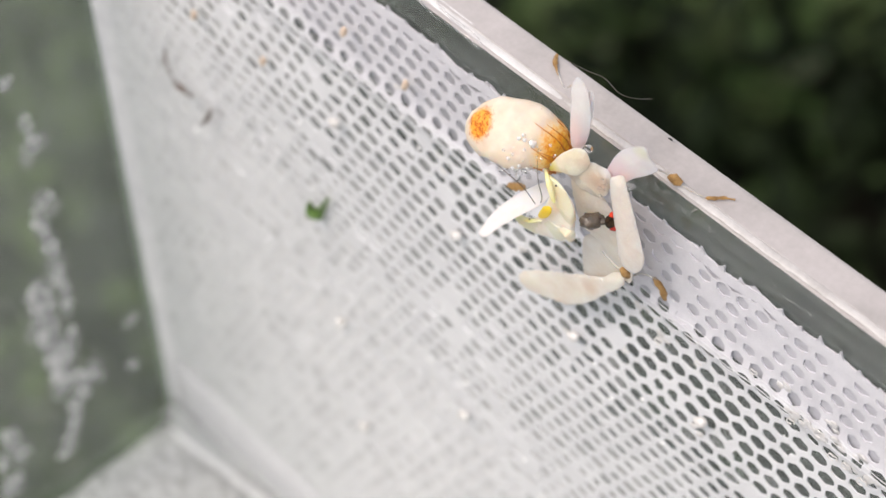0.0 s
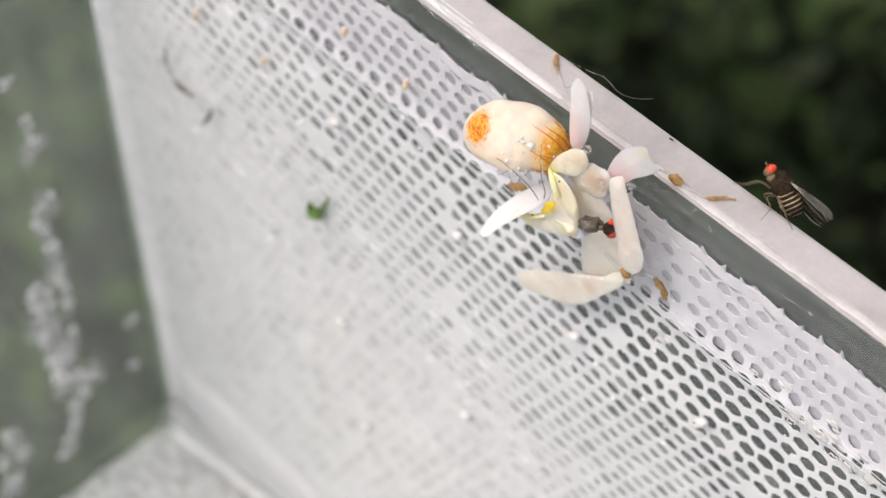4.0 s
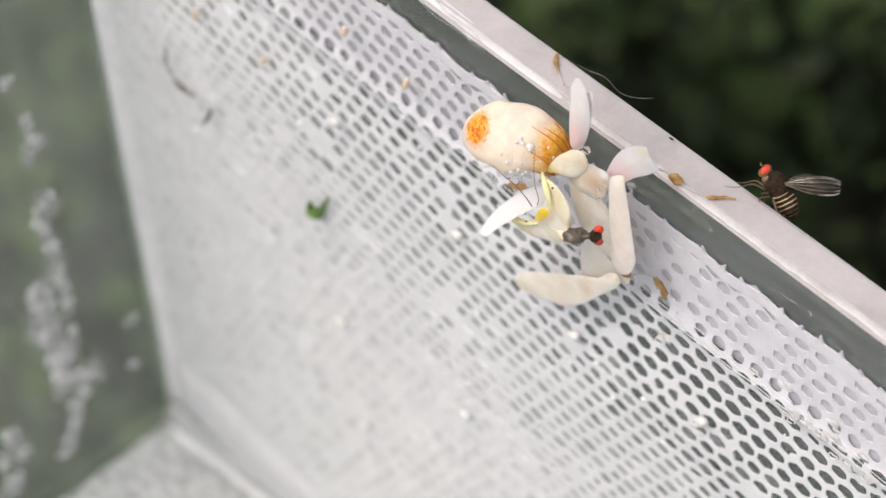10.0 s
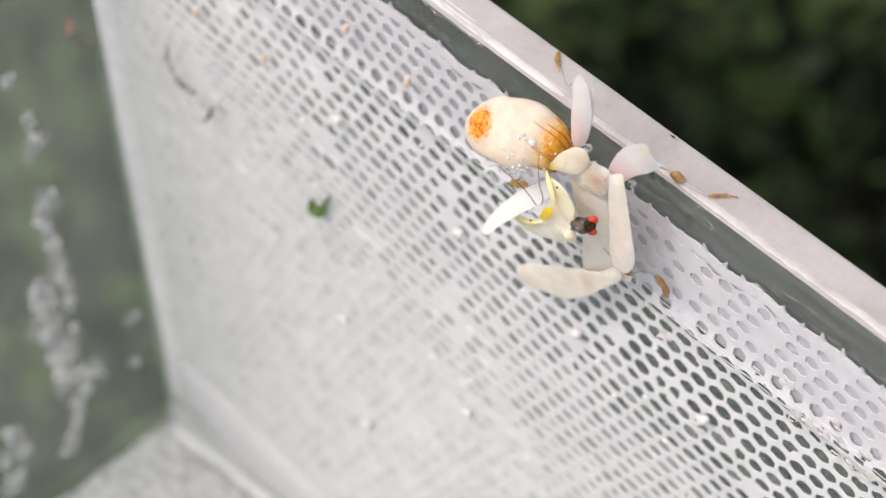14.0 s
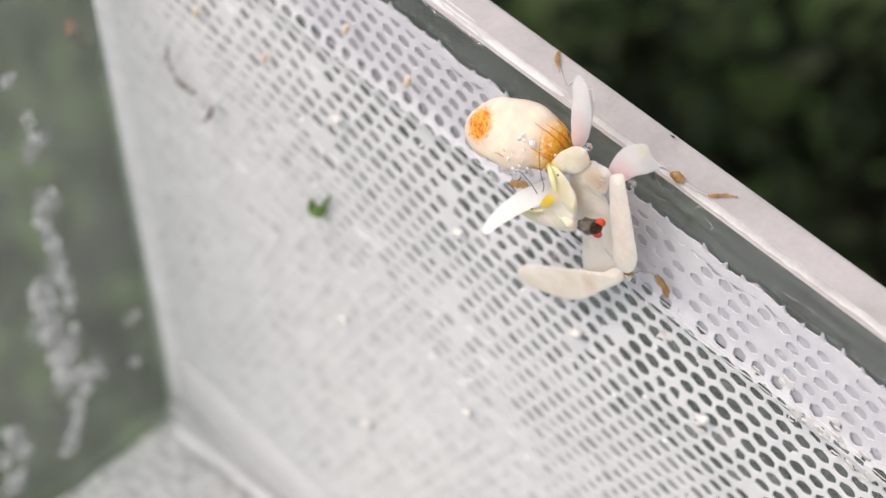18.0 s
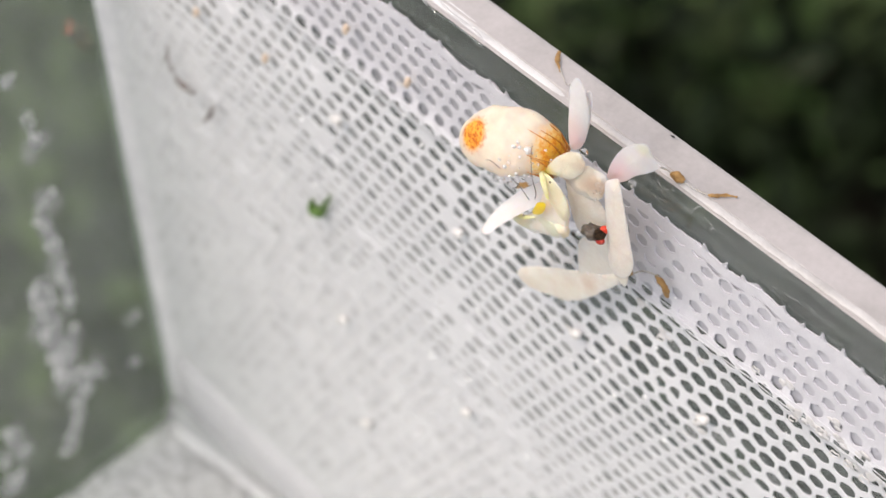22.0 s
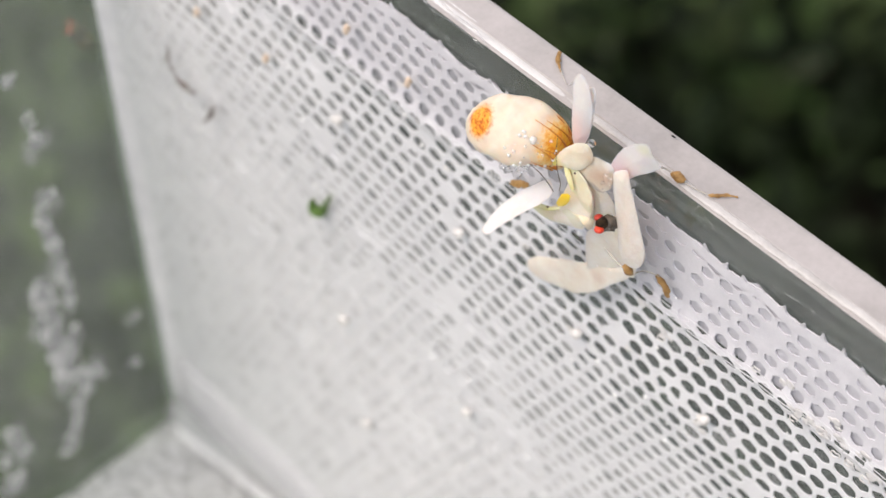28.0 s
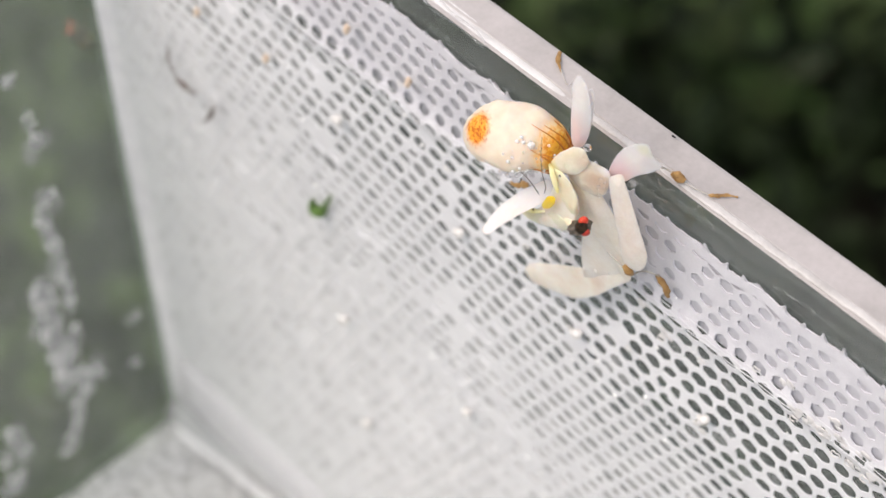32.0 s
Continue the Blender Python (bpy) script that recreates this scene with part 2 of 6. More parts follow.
# lighter copies of the leaf colour, with sunlight painted in
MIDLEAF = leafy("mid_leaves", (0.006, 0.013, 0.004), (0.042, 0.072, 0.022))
BRIGHTLEAF = leafy("sun_toned_leaves", (0.02, 0.03, 0.010), (0.10, 0.145, 0.055))
CREAM = surface("cream_skin", (0.73, 0.63, 0.46), (0.83, 0.74, 0.60), 0.40, 0.9, 0.45, 0.6, coat=0.1)
PALE = surface("pale_skin", (0.81, 0.69, 0.61), (0.93, 0.86, 0.79), 0.34, 0.7, 0.5, 0.5, coat=0.15, glow=0.12)
# whiter than the other lobes to offset the abdomen's shadow on it
WHITISH = surface("white_lobe_skin", (0.93, 0.83, 0.80), (0.96, 0.90, 0.87), 0.45, 0.8, 0.3, 0.5, glow=0.2)
# pale skin copy brightened against the shading on the coxae
COXA = surface("coxa_skin", (0.83, 0.72, 0.61), (0.93, 0.86, 0.78), 0.34, 0.7, 0.5, 0.5, coat=0.15, glow=0.15)
LEMON = surface("lemon_skin", (0.76, 0.70, 0.28), (0.84, 0.77, 0.52), 0.35, 1.2, 0.3, 0.5, coat=0.15)
YOLK = surface("yellow_patch", (0.80, 0.52, 0.02), (0.86, 0.62, 0.05), 0.4, 1.0, 0.1, 0.2)
RUST = surface("rust_vein", (0.50, 0.15, 0.015), (0.78, 0.30, 0.03), 0.4, 2.0, 0.2)
BROWN = surface("brown_foot", (0.20, 0.10, 0.025), (0.50, 0.29, 0.10), 0.5, 3.0, 0.5)
HAIR = surface("dark_hair", (0.06, 0.04, 0.03), (0.15, 0.10, 0.08), 0.4, 2.0, 0.1)
LIMB = surface("glassy_limb", (0.60, 0.55, 0.47), (0.72, 0.67, 0.60), 0.2, 1.0, 0.1, 0.3, coat=0.4, alpha=0.75)
DROP = water("water_drop")
# dew with a white base that paints the drops' sparkle
DEW = surface("dew_bead", (0.75, 0.73, 0.70), (0.92, 0.91, 0.90), 0.05, 3.0, 0.02, 0.0, coat=1.0, spec=1.0, alpha=0.28)
BRIGHTDEW = surface("glint_dew", (0.90, 0.90, 0.90), (0.98, 0.98, 0.98), 0.05, 3.0, 0.02, 0.0, coat=1.0, spec=1.0, alpha=0.7)
RESIDUE = surface("lime_residue", (0.50, 0.52, 0.51), (0.82, 0.83, 0.82), 0.35, 0.5, 0.2, alpha=0.40)
LIME = surface("thick_lime", (0.72, 0.72, 0.71), (0.90, 0.89, 0.89), 0.3, 1.0, 0.3, coat=0.4, alpha=0.85)
VEIL = surface("thin_lime", (0.50, 0.52, 0.50), (0.74, 0.75, 0.73), 0.5, 0.8, 0.2, alpha=0.30)
FLYDARK = surface("fly_thorax", (0.006, 0.0045, 0.003), (0.075, 0.045, 0.025), 0.5, 6.0, 0.8, spec=0.15)
PREYDARK = surface("prey_thorax", (0.02, 0.014, 0.010), (0.16, 0.12, 0.085), 0.28, 2.5, 0.5, coat=0.5)
FLYBAND = surface("fly_band", (0.007, 0.004, 0.0025), (0.024, 0.014, 0.007), 0.45, 4.0, 0.4, spec=0.2)
FLYPALE = surface("fly_pale_band", (0.34, 0.23, 0.11), (0.60, 0.45, 0.26), 0.3, 3.0, 0.3, coat=0.3)
# pale vein colour paints the glisten of sun on the wing
WINGVEIN = surface("wing_vein", (0.22, 0.20, 0.16), (0.60, 0.58, 0.52), 0.18, 3.0, 0.1, coat=1.0, spec=1.0)
FLYTAN = surface("fly_tan", (0.09, 0.055, 0.025), (0.22, 0.15, 0.07), 0.35, 3.0, 0.3)
FLYLEG = surface("fly_leg", (0.05, 0.035, 0.02), (0.15, 0.105, 0.06), 0.4, 3.0, 0.2)
REDEYE = surface("red_eye", (0.62, 0.03, 0.01), (0.80, 0.07, 0.02), 0.35, 6.0, 0.4, coat=0.2)
DULLEYE = surface("dull_red_eye", (0.30, 0.012, 0.008), (0.55, 0.04, 0.02), 0.35, 4.0, 0.4, coat=0.2)
WING = wing_skin("wing_skin")
SPRIG = surface("green_sprig", (0.035, 0.085, 0.014), (0.11, 0.20, 0.045), 0.45, 1.0, 0.3)
TAN = surface("tan_crumb", (0.60, 0.45, 0.33), (0.76, 0.63, 0.51), 0.6, 1.5, 0.4)
FLECK = surface("white_fleck", (0.80, 0.77, 0.75), (0.90, 0.88, 0.87), 0.4, 1.5, 0.3, alpha=0.8)
BLACK = surface("black_speck", (0.01, 0.01, 0.01), (0.03, 0.03, 0.03), 0.5, 2.0, 0.2)


# ---- building helpers ----
def mm(p):
    return Vector(p) * MM


def part(name, bm, mat, parent=None, label="", at=(0, 0, 0), smooth=True):
    """Links a bmesh in millimetres as one mesh object, its origin at the point at."""
    at = Vector(at)
    bmesh.ops.recalc_face_normals(bm, faces=bm.faces)
    for v in bm.verts:
        v.co = (v.co - at) * MM
    me = bpy.data.meshes.new(name)
    bm.to_mesh(me)
    bm.free()
    me.materials.append(mat)
    if smooth:
        me.polygons.foreach_set("use_smooth", [True] * len(me.polygons))
    ob = new(name, me)
    ob.location = at * MM
    if parent:
        ob.parent = parent
    if label:
        ob["label"] = label
    return ob


def thing(name, label, category, at=(0, 0, 0), group="", kind=""):
    ob = new(name)
    ob.empty_display_size = 0.002
    ob.location = mm(at)
    return tagged(ob, label, category, group, kind)


def block(bm, lo, hi, bevel=0.0):
    made = bmesh.ops.create_cube(bm, size=1.0)["verts"]
    for v in made:
        v.co = Vector([lo[i] + (v.co[i] + 0.5) * (hi[i] - lo[i]) for i in range(3)])
    if bevel:
        edges = list({e for v in made for e in v.link_edges})
        bmesh.ops.bevel(bm, geom=edges, offset=bevel, segments=2, affect='EDGES')
    return bm


def spline(points, count):
    """Catmull-Rom through rows of numbers."""
    p = np.array(points, float)
    p = np.vstack([2 * p[0] - p[1], p, 2 * p[-1] - p[-2]])
    rows = []
    for s in np.linspace(0, len(p) - 3 - 1e-6, count):
        i = int(s)
        u = s - i
        a, b, c, d = p[i:i + 4]
        rows.append(0.5 * (2 * b + (c - a) * u + (2 * a - 5 * b + 4 * c - d) * u * u + (3 * b - a - 3 * c + d) * u ** 3))
    return np.array(rows)


TOWARDS = Vector((0.456, -0.412, 0.789))     # towards the camera; RIGHT and LIFT span its picture plane
RIGHT = Vector((0.6927, 0.7208, -0.0240))
LIFT = Vector((-0.5588, 0.5574, 0.6140))


def loft(bm, rows, flat=0.8, face=None, rings=20, segs=16, wob=0.0, lens=0.0):
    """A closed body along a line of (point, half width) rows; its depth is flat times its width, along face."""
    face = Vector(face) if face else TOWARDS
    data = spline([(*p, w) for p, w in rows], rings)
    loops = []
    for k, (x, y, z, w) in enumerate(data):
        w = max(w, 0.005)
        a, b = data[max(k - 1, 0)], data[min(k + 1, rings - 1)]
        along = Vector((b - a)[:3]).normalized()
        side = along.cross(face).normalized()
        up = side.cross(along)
        ring = []
        for j in range(segs):
            t = 2 * math.pi * j / segs
            p = Vector((x, y, z)) + side * (w * math.cos(t)) + up * (w * flat * math.sin(t) * abs(math.sin(t)) ** lens)
            if wob:
                p += (p - Vector((x, y, z))) * wob * (noise.noise(p * 1.7) + 0.5 * noise.noise(p * 4.5))
            ring.append(bm.verts.new(p))
        loops.append(ring)
    for a, b in zip(loops, loops[1:]):
        for j in range(segs):
            bm.faces.new((a[j], a[(j + 1) % segs], b[(j + 1) % segs], b[j]))
    for ring, k in ((loops[0], 0), (loops[-1], -1)):
        tip = bm.verts.new(Vector(data[k][:3]))
        for j in range(segs):
            bm.faces.new((ring[j], ring[(j + 1) % segs], tip))
    return bm


def plate(bm, outline, thick, mid=None, edge=2.0, rings=8, wob=0.03, back=0.5):
    """A thin swollen plate inside a closed outline; mid: the two ends of its keel; edge: 1 keeled, 2 and more domed."""
    ends = [Vector(p) for p in (mid or (sum((Vector(p) for p in outline), Vector()) / len(outline),) * 2)]
    n, fine = len(outline), 4
    loop = [outline[(k - 2) % n] for k in range(n + 4)]
    ring = [Vector(p) for p in spline(loop, (n + 3) * fine + 1)[2 * fine:(n + 2) * fine]]
    count = len(ring)
    heart = sum(ring, Vector()) / count
    ring = [p + (p - heart).normalized() * (wob * 0.9 * noise.noise(p * 2.3) + wob * 0.4 * noise.noise(p * 6)) for p in ring]
    along = ends[1] - ends[0]
    feet = [ends[0] + along * min(1, max(0, (p - ends[0]).dot(along) / max(along.length_squared, 1e-9))) for p in ring]
    rim = [bm.verts.new(p) for p in ring]
    for side in (1.0, -back):
        outer = rim
        for k in range(1, rings + 1):
            r = max(0.06, 1 - (k / rings) ** 1.6)
            rise = thick * side * (1 - r ** edge) ** 0.7
            inner = []
            for p, foot in zip(ring, feet):
                v = foot + (p - foot) * r + TOWARDS * rise
                v += TOWARDS * (wob * side * min(1, 2 * (1 - r)) * (noise.noise(v * 1.9) + 0.5 * noise.noise(v * 5)))
                inner.append(bm.verts.new(v))
            for j in range(count):
                bm.faces.new((outer[j], outer[(j + 1) % count], inner[(j + 1) % count], inner[j]))
            outer = inner
        bm.faces.new(outer)
    return bm


def ball(bm, centre, size, axis=None, detail=2, wob=0.0):
    m = Matrix.Translation(centre)
    if axis is not None:
        m = m @ Vector(axis).to_track_quat("X", "Z").to_matrix().to_4x4()
    made = bmesh.ops.create_icosphere(bm, subdivisions=detail, radius=1.0)["verts"]
    for v in made:
        s = 1 + wob * noise.noise(v.co * 2 + Vector(centre))
        v.co = m @ Vector((v.co.x * size[0] * s, v.co.y * size[1] * s, v.co.z * size[2] * s))
    return bm


def body(name, rows, mat, parent, label="", at=(0, 0, 0), **how):
    return part(name, loft(bmesh.new(), rows, **how), mat, parent, label, at)


# ---- ground and post ----
bm = bmesh.new()
N = 60
for i in range(N + 1):
    for j in range(N + 1):
        u, v = (i / N * 2 - 1), (j / N * 2 - 1)
        x, y = math.copysign(abs(u) ** 3, u) * 400000, math.copysign(abs(v) ** 3, v) * 400000
        near = max(0.0, 1 - math.hypot(x, y) / 3000)
        bm.verts.new((x, y, -560 + near * 25 * noise.noise(Vector((x, y, 0)) * 0.004)))
bm.verts.ensure_lookup_table()
for i in range(N):
    for j in range(N):
        a = i * (N + 1) + j
        bm.faces.new((bm.verts[a], bm.verts[a + N + 1], bm.verts[a + N + 2], bm.verts[a + 1]))
tagged(part("ground", bm, SOIL), "soil ground under low leaves, near-black with painted shade", "ground", kind="structure")

# support added under the box, hidden from view
post = thing("garden_post", "added unseen grey stone post holding up the plastic box", "post", (62, -48, -560))
bm = block(bmesh.new(), (-46, -36, 0), (46, 36, 540), 4)
part("shaft", bm, STONE, post, smooth=False)
bm = block(bmesh.new(), (-52, -42, 540), (52, 42, 557.6), 3)
part("cap", bm, STONE, post, smooth=False)
for v in (post,):
    for c in v.children:
        c.location = (0, 0, 0)


def leaves(name, label, mat, seed, count, xs, ys, big=1.0, clear_of=0.0):
    """Low ground cover: many small pointed leaves on short stalks."""
    rng = np.random.default_rng(seed)
    verts, faces = [], []
    for k in range(count):
        x, y = rng.uniform(*xs), rng.uniform(*ys)
        clump = noise.noise(Vector((x, y, 0)) * 0.006)
        if abs(x - 62) < 60 and abs(y + 48) < 50 or max(abs(x), abs(y - 300)) < clear_of:
            continue
        rand = 1 - abs(2 * (x - xs[0]) / (xs[1] - xs[0]) - 1) ** 3 - abs(2 * (y - ys[0]) / (ys[1] - ys[0]) - 1) ** 3
        if count > 200 and 3.0 * rand + 1.6 * noise.noise(Vector((x, y, 40)) * 0.012) < 0.55:
            continue
        h = (0.35 + 0.65 * max(0, clump + 0.4)) * rng.uniform(10, 190)
        size = rng.uniform(9, 24) * big
        yaw, tilt = rng.uniform(0, 2 * math.pi), rng.uniform(-0.5, 0.8)
        m = Matrix.Translation((x, y, -555 + h)) @ Euler((rng.uniform(-0.5, 0.5), tilt, yaw)).to_matrix().to_4x4()
        n = len(verts)
        for p in ((0, 0, 0), (0.35, 0.24, 0.06), (0.75, 0.20, 0.04), (1.1, 0, -0.08), (0.75, -0.20, 0.04), (0.35, -0.24, 0.06), (0.5, 0, 0.0)):
            verts.append((m @ (Vector(p) * size)) * MM)
        faces += [(n, n + 1, n + 6), (n + 1, n + 2, n + 6), (n + 2, n + 3, n + 6), (n + 3, n + 4, n + 6), (n + 4, n + 5, n + 6), (n + 5, n, n + 6)]
    me = bpy.data.meshes.new(name)
    me.from_pydata(verts, [], faces)
    me.materials.append(mat)
    return tagged(new(name, me), label, "foliage", kind="stuff")


leaves("ground_cover", "dense leafy ground cover, darkened as if in shade", LEAF, 4, 13000, (-500, 700), (-100, 900))
leaves("ground_cover", "dense leafy ground cover, darkened as if in shade", LEAF, 5, 13000, (-1500, 1700), (-1300, 2000))
leaves("ground_cover", "thinner ground cover further off, darkened as if in shade", LEAF, 14, 42000, (-5500, 5500), (-5500, 5500), 2.6, 1500.0)
leaves("weed_patch", "light green weeds, sunlit tone put into their colour", BRIGHTLEAF, 6, 10500, (-900, -240), (-20, 290))
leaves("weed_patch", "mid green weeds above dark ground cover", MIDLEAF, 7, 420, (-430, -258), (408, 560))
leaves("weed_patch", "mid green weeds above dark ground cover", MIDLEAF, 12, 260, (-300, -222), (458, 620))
# lit-toned tufts placed to fit bright spots in the camera's view
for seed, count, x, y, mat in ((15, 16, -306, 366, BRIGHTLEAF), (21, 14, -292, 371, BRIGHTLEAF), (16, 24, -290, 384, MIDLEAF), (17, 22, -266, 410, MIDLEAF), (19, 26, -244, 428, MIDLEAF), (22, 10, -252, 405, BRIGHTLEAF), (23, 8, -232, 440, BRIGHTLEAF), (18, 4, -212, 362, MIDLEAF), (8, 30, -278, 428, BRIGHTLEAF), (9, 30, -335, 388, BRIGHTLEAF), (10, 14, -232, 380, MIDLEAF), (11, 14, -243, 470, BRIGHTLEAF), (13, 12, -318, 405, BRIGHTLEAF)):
    leaves("weed_patch", "weed tuft in a lighter green, as if lit", mat, seed, count, (x - 9, x + 9), (y - 9, y + 9))

# ---- the box ----
LONG, DEEP = 128.0, 96.0
box = thing("plastic_box", "clear plastic rearing box with a pale rim, standing open", "plastic box", (0, 0, 0))
T = 1.1
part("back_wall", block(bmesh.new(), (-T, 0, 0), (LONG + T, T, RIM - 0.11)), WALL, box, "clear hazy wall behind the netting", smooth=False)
part("side_wall", block(bmesh.new(), (-T, -DEEP, 0), (0, 0, RIM - 0.11)), SIDE, box, "clear wall with dried water streaks", smooth=False)
part("side_wall", block(bmesh.new(), (LONG, -DEEP, 0), (LONG + T, 0, RIM - 0.11)), SIDE, box, smooth=False)
part("front_wall", block(bmesh.new(), (-T, -DEEP - T, 0), (LONG + T, -DEEP, RIM - 0.11)), SIDE, box, smooth=False)
part("floor_plate", block(bmesh.new(), (-T, -DEEP - T, -1.8), (LONG + T, T, 0)), SIDE, box, smooth=False)


def rim_bar(name, a, b, inward):
    """One side of the rim: a flat lip with a thin bead along its inner edge and a short skirt outside."""
    a, b = Vector(a), Vector(b)
    along = (b - a).normalized()
    out = -Vector(inward)
    bm = bmesh.new()
    profile = [(0.02, -0.11), (0.08, -0.05), (0.52, 0.0), (0.58, 0.07), (LIP - 0.30, 0.05), (LIP - 0.08, -0.04), (LIP, -0.30),
               (LIP, -1.3), (LIP - 0.7, -1.3), (LIP - 0.7, -0.5), (T, -0.5), (T, -0.11)]
    loops = []
    n = 60
    for k in range(n + 1):
        p = a + (b - a) * k / n
        loops.append([bm.verts.new(p + out * u + Vector((0, 0, RIM + w + 0.03 * noise.noise(p * 0.12 + Vector((u, 0, 0)))))) for u, w in profile])
    for p, q in zip(loops, loops[1:]):
        for j in range(len(profile)):
            i = (j + 1) % len(profile)
            bm.faces.new((p[j], p[i], q[i], q[j]))
    for ring in (loops[0], loops[-1]):
        bm.faces.new(ring)
    ob = part(name, bm, RIMMAT, box, "pale milky plastic rim", smooth=False)
    return ob


rim_bar("rim", (-LIP, 0, 0), (LONG + LIP, 0, 0), (0, -1, 0))
rim_bar("rim", (0, 0, 0), (0, -DEEP, 0), (1, 0, 0))
rim_bar("rim", (LONG, 0, 0), (LONG, -DEEP, 0), (-1, 0, 0))
rim_bar("rim", (-LIP, -DEEP, 0), (LONG + LIP, -DEEP, 0), (0, 1, 0))
body("moulded_corner", [((0.4, -0.35, 1.3), 1.2), ((60, -0.35, 1.3), 1.2), ((LONG, -0.35, 1.3), 1.2)], EDGE, box, "greyish rounded moulded corner", face=(0, -1, 1), rings=60)

body("rim_ridge", [((24.74, 0.55, 69.66), 0.30), ((31.93, 0.51, 69.66), 0.32), ((40.31, 0.42, 69.66), 0.27), ((41.18, 0.39, 69.60), 0.08)], GLOSSRIM, box, "rounded glossy ridge along the rim", face=(0, 0, 1), rings=70, segs=14, flat=0.4)
body("rim_ridge", [((41.0, 0.36, 69.72), 0.06), ((43.0, 0.34, 69.74), 0.20), ((48.0, 0.35, 69.75), 0.23), ((54.0, 0.36, 69.75), 0.26), ((60.0, 0.38, 69.75), 0.24), ((66.0, 0.38, 69.74), 0.24), ((74.0, 0.38, 69.74), 0.2)], INNER, box, "whitish inner edge of the rim, lightened as if catching light", face=(0, 0, 1), rings=120, segs=12, flat=0.35, wob=0.35)
# thin white body standing in for the rim's specular line
body("rim_ridge", [((25.21, 0.84, 69.78), 0.045), ((32.33, 0.75, 69.78), 0.055), ((36.81, 0.66, 69.78), 0.045), ((40.73, 0.61, 69.76), 0.03)], SHINE, box, "white highlight line painted along the rim", face=(0, 0, 1), rings=70, segs=10)
body("water_line", [((31.45, -0.12, 70.02), 0.05), ((32.42, -0.12, 69.59), 0.06), ((33.55, -0.12, 69.70), 0.05), ((34.76, -0.12, 69.80), 0.06), ((35.63, -0.12, 69.64), 0.10), ((36.11, -0.12, 69.84), 0.05)], DROP, box, "glistening water line", rings=60, segs=8, wob=0.5, flat=0.35)
body("water_line", [((32.67, -0.12, 70.82), 0.04), ((33.66, -0.12, 70.43), 0.05), ((35.25, -0.12, 70.49), 0.04), ((35.96, -0.12, 70.05), 0.03)], DROP, box, "glistening water line", rings=60, segs=8, wob=0.5, flat=0.35)
for pts in (((47.20, -0.05, 68.39), (47.40, -0.05, 68.02), (48.29, -0.05, 68.36), (49.33, -0.05, 68.85), (49.61, -0.05, 68.39)), ((49.61, -0.05, 68.39), (49.83, -0.05, 69.21), (50.14, -0.05, 69.69)), ((47.49, -0.05, 69.36), (47.77, -0.05, 69.01), (48.26, -0.05, 69.26), (48.91, -0.05, 69.66)),
            ((54.70, -0.05, 68.54), (55.08, -0.05, 68.25), (54.98, -0.05, 67.93), (54.60, -0.05, 68.00)), ((55.51, -0.05, 68.09), (55.92, -0.05, 68.05), (56.30, -0.05, 68.20)), ((56.91, -0.05, 68.26), (57.18, -0.05, 68.22), (57.09, -0.05, 67.87)), ((58.06, -0.05, 69.07), (58.26, -0.05, 69.09)),
            ((50.47, -0.05, 69.19), (50.99, -0.05, 68.89), (50.82, -0.05, 68.40)), ((43.90, -0.05, 69.60), (44.40, -0.05, 69.10), (44.80, -0.05, 69.30)), ((35.95, -0.05, 69.22), (37.53, -0.05, 69.00), (38.70, -0.05, 68.69), (39.87, -0.05, 68.37))):
    bm = bmesh.new()
    for p in spline(pts, 9 * len(pts)):
        if noise.noise(Vector(p) * 3.1) > -0.15:
            r = 0.030 + 0.030 * noise.noise(Vector(p) * 5.3)
            ball(bm, Vector(p) + Vector((0.05 * noise.noise(Vector(p) * 7.0), 0, 0.05 * noise.noise(Vector(p) * 9.0))), (r * 1.7, 0.012, r), axis=(1, 0, 0.5), detail=1)
    part("scratch", bm, VEIL, box, "pale broken scratch in the clear wall")

# wet tissue on the floor
bm = bmesh.new()
n = 70
for i in range(n + 1):
    for j in range(n + 1):
        x, y = 0.6 + i / n * (LONG - 1.2), -0.8 - j / n * (DEEP - 2)
        bm.verts.new((x, y, 0.45 + 0.35 * noise.noise(Vector((x, y, 0)) * 0.35) + 0.15 * noise.noise(Vector((x, y, 3)) * 1.2)))
bm.verts.ensure_lookup_table()
for i in range(n):
    for j in range(n):
        a = i * (n + 1) + j
        bm.faces.new((bm.verts[a], bm.verts[a + n + 1], bm.verts[a + n + 2], bm.verts[a + 1]))
tissue = part("tissue_sheet", bm, TISSUE)
tagged(tissue, "crumpled wet white tissue on the floor of the box", "tissue")
tissue.modifiers.new("thickness", 'SOLIDIFY').thickness = 0.0002
pts = [((x, -1.35, z), w) for x, z, w in ((1.4, 0.7, 0.2), (2.7, 0.8, 0.5), (5.0, 1.1, 0.42), (7.5, 1.45, 0.34), (10.0, 2.0, 0.36), (12.5, 2.5, 0.4), (17.0, 2.9, 0.3), (24.0, 2.2, 0.15))]
ob = body("tissue_fold", pts, FOLD, None, face=(0, -0.4, 1), rings=60, segs=12, wob=0.25)
tagged(ob, "white turned-up edge of the wet tissue against the wall", "tissue")


# ---- the net ----
def stand_off(x, z):
    """How far the net stands from the wall."""
    lower = min(1.0, max(0.0, (61.0 - z) / 9.0)) * min(1.0, max(0.0, (x - 1) / 12))
    lower = lower * lower * (3 - 2 * lower)
    return 0.10 + 0.28 * math.exp(-((z - 60.7) / 0.8) ** 2) + 0.55 * lower + 0.18 * lower * noise.noise(Vector((x, z, 0)) * 0.09)


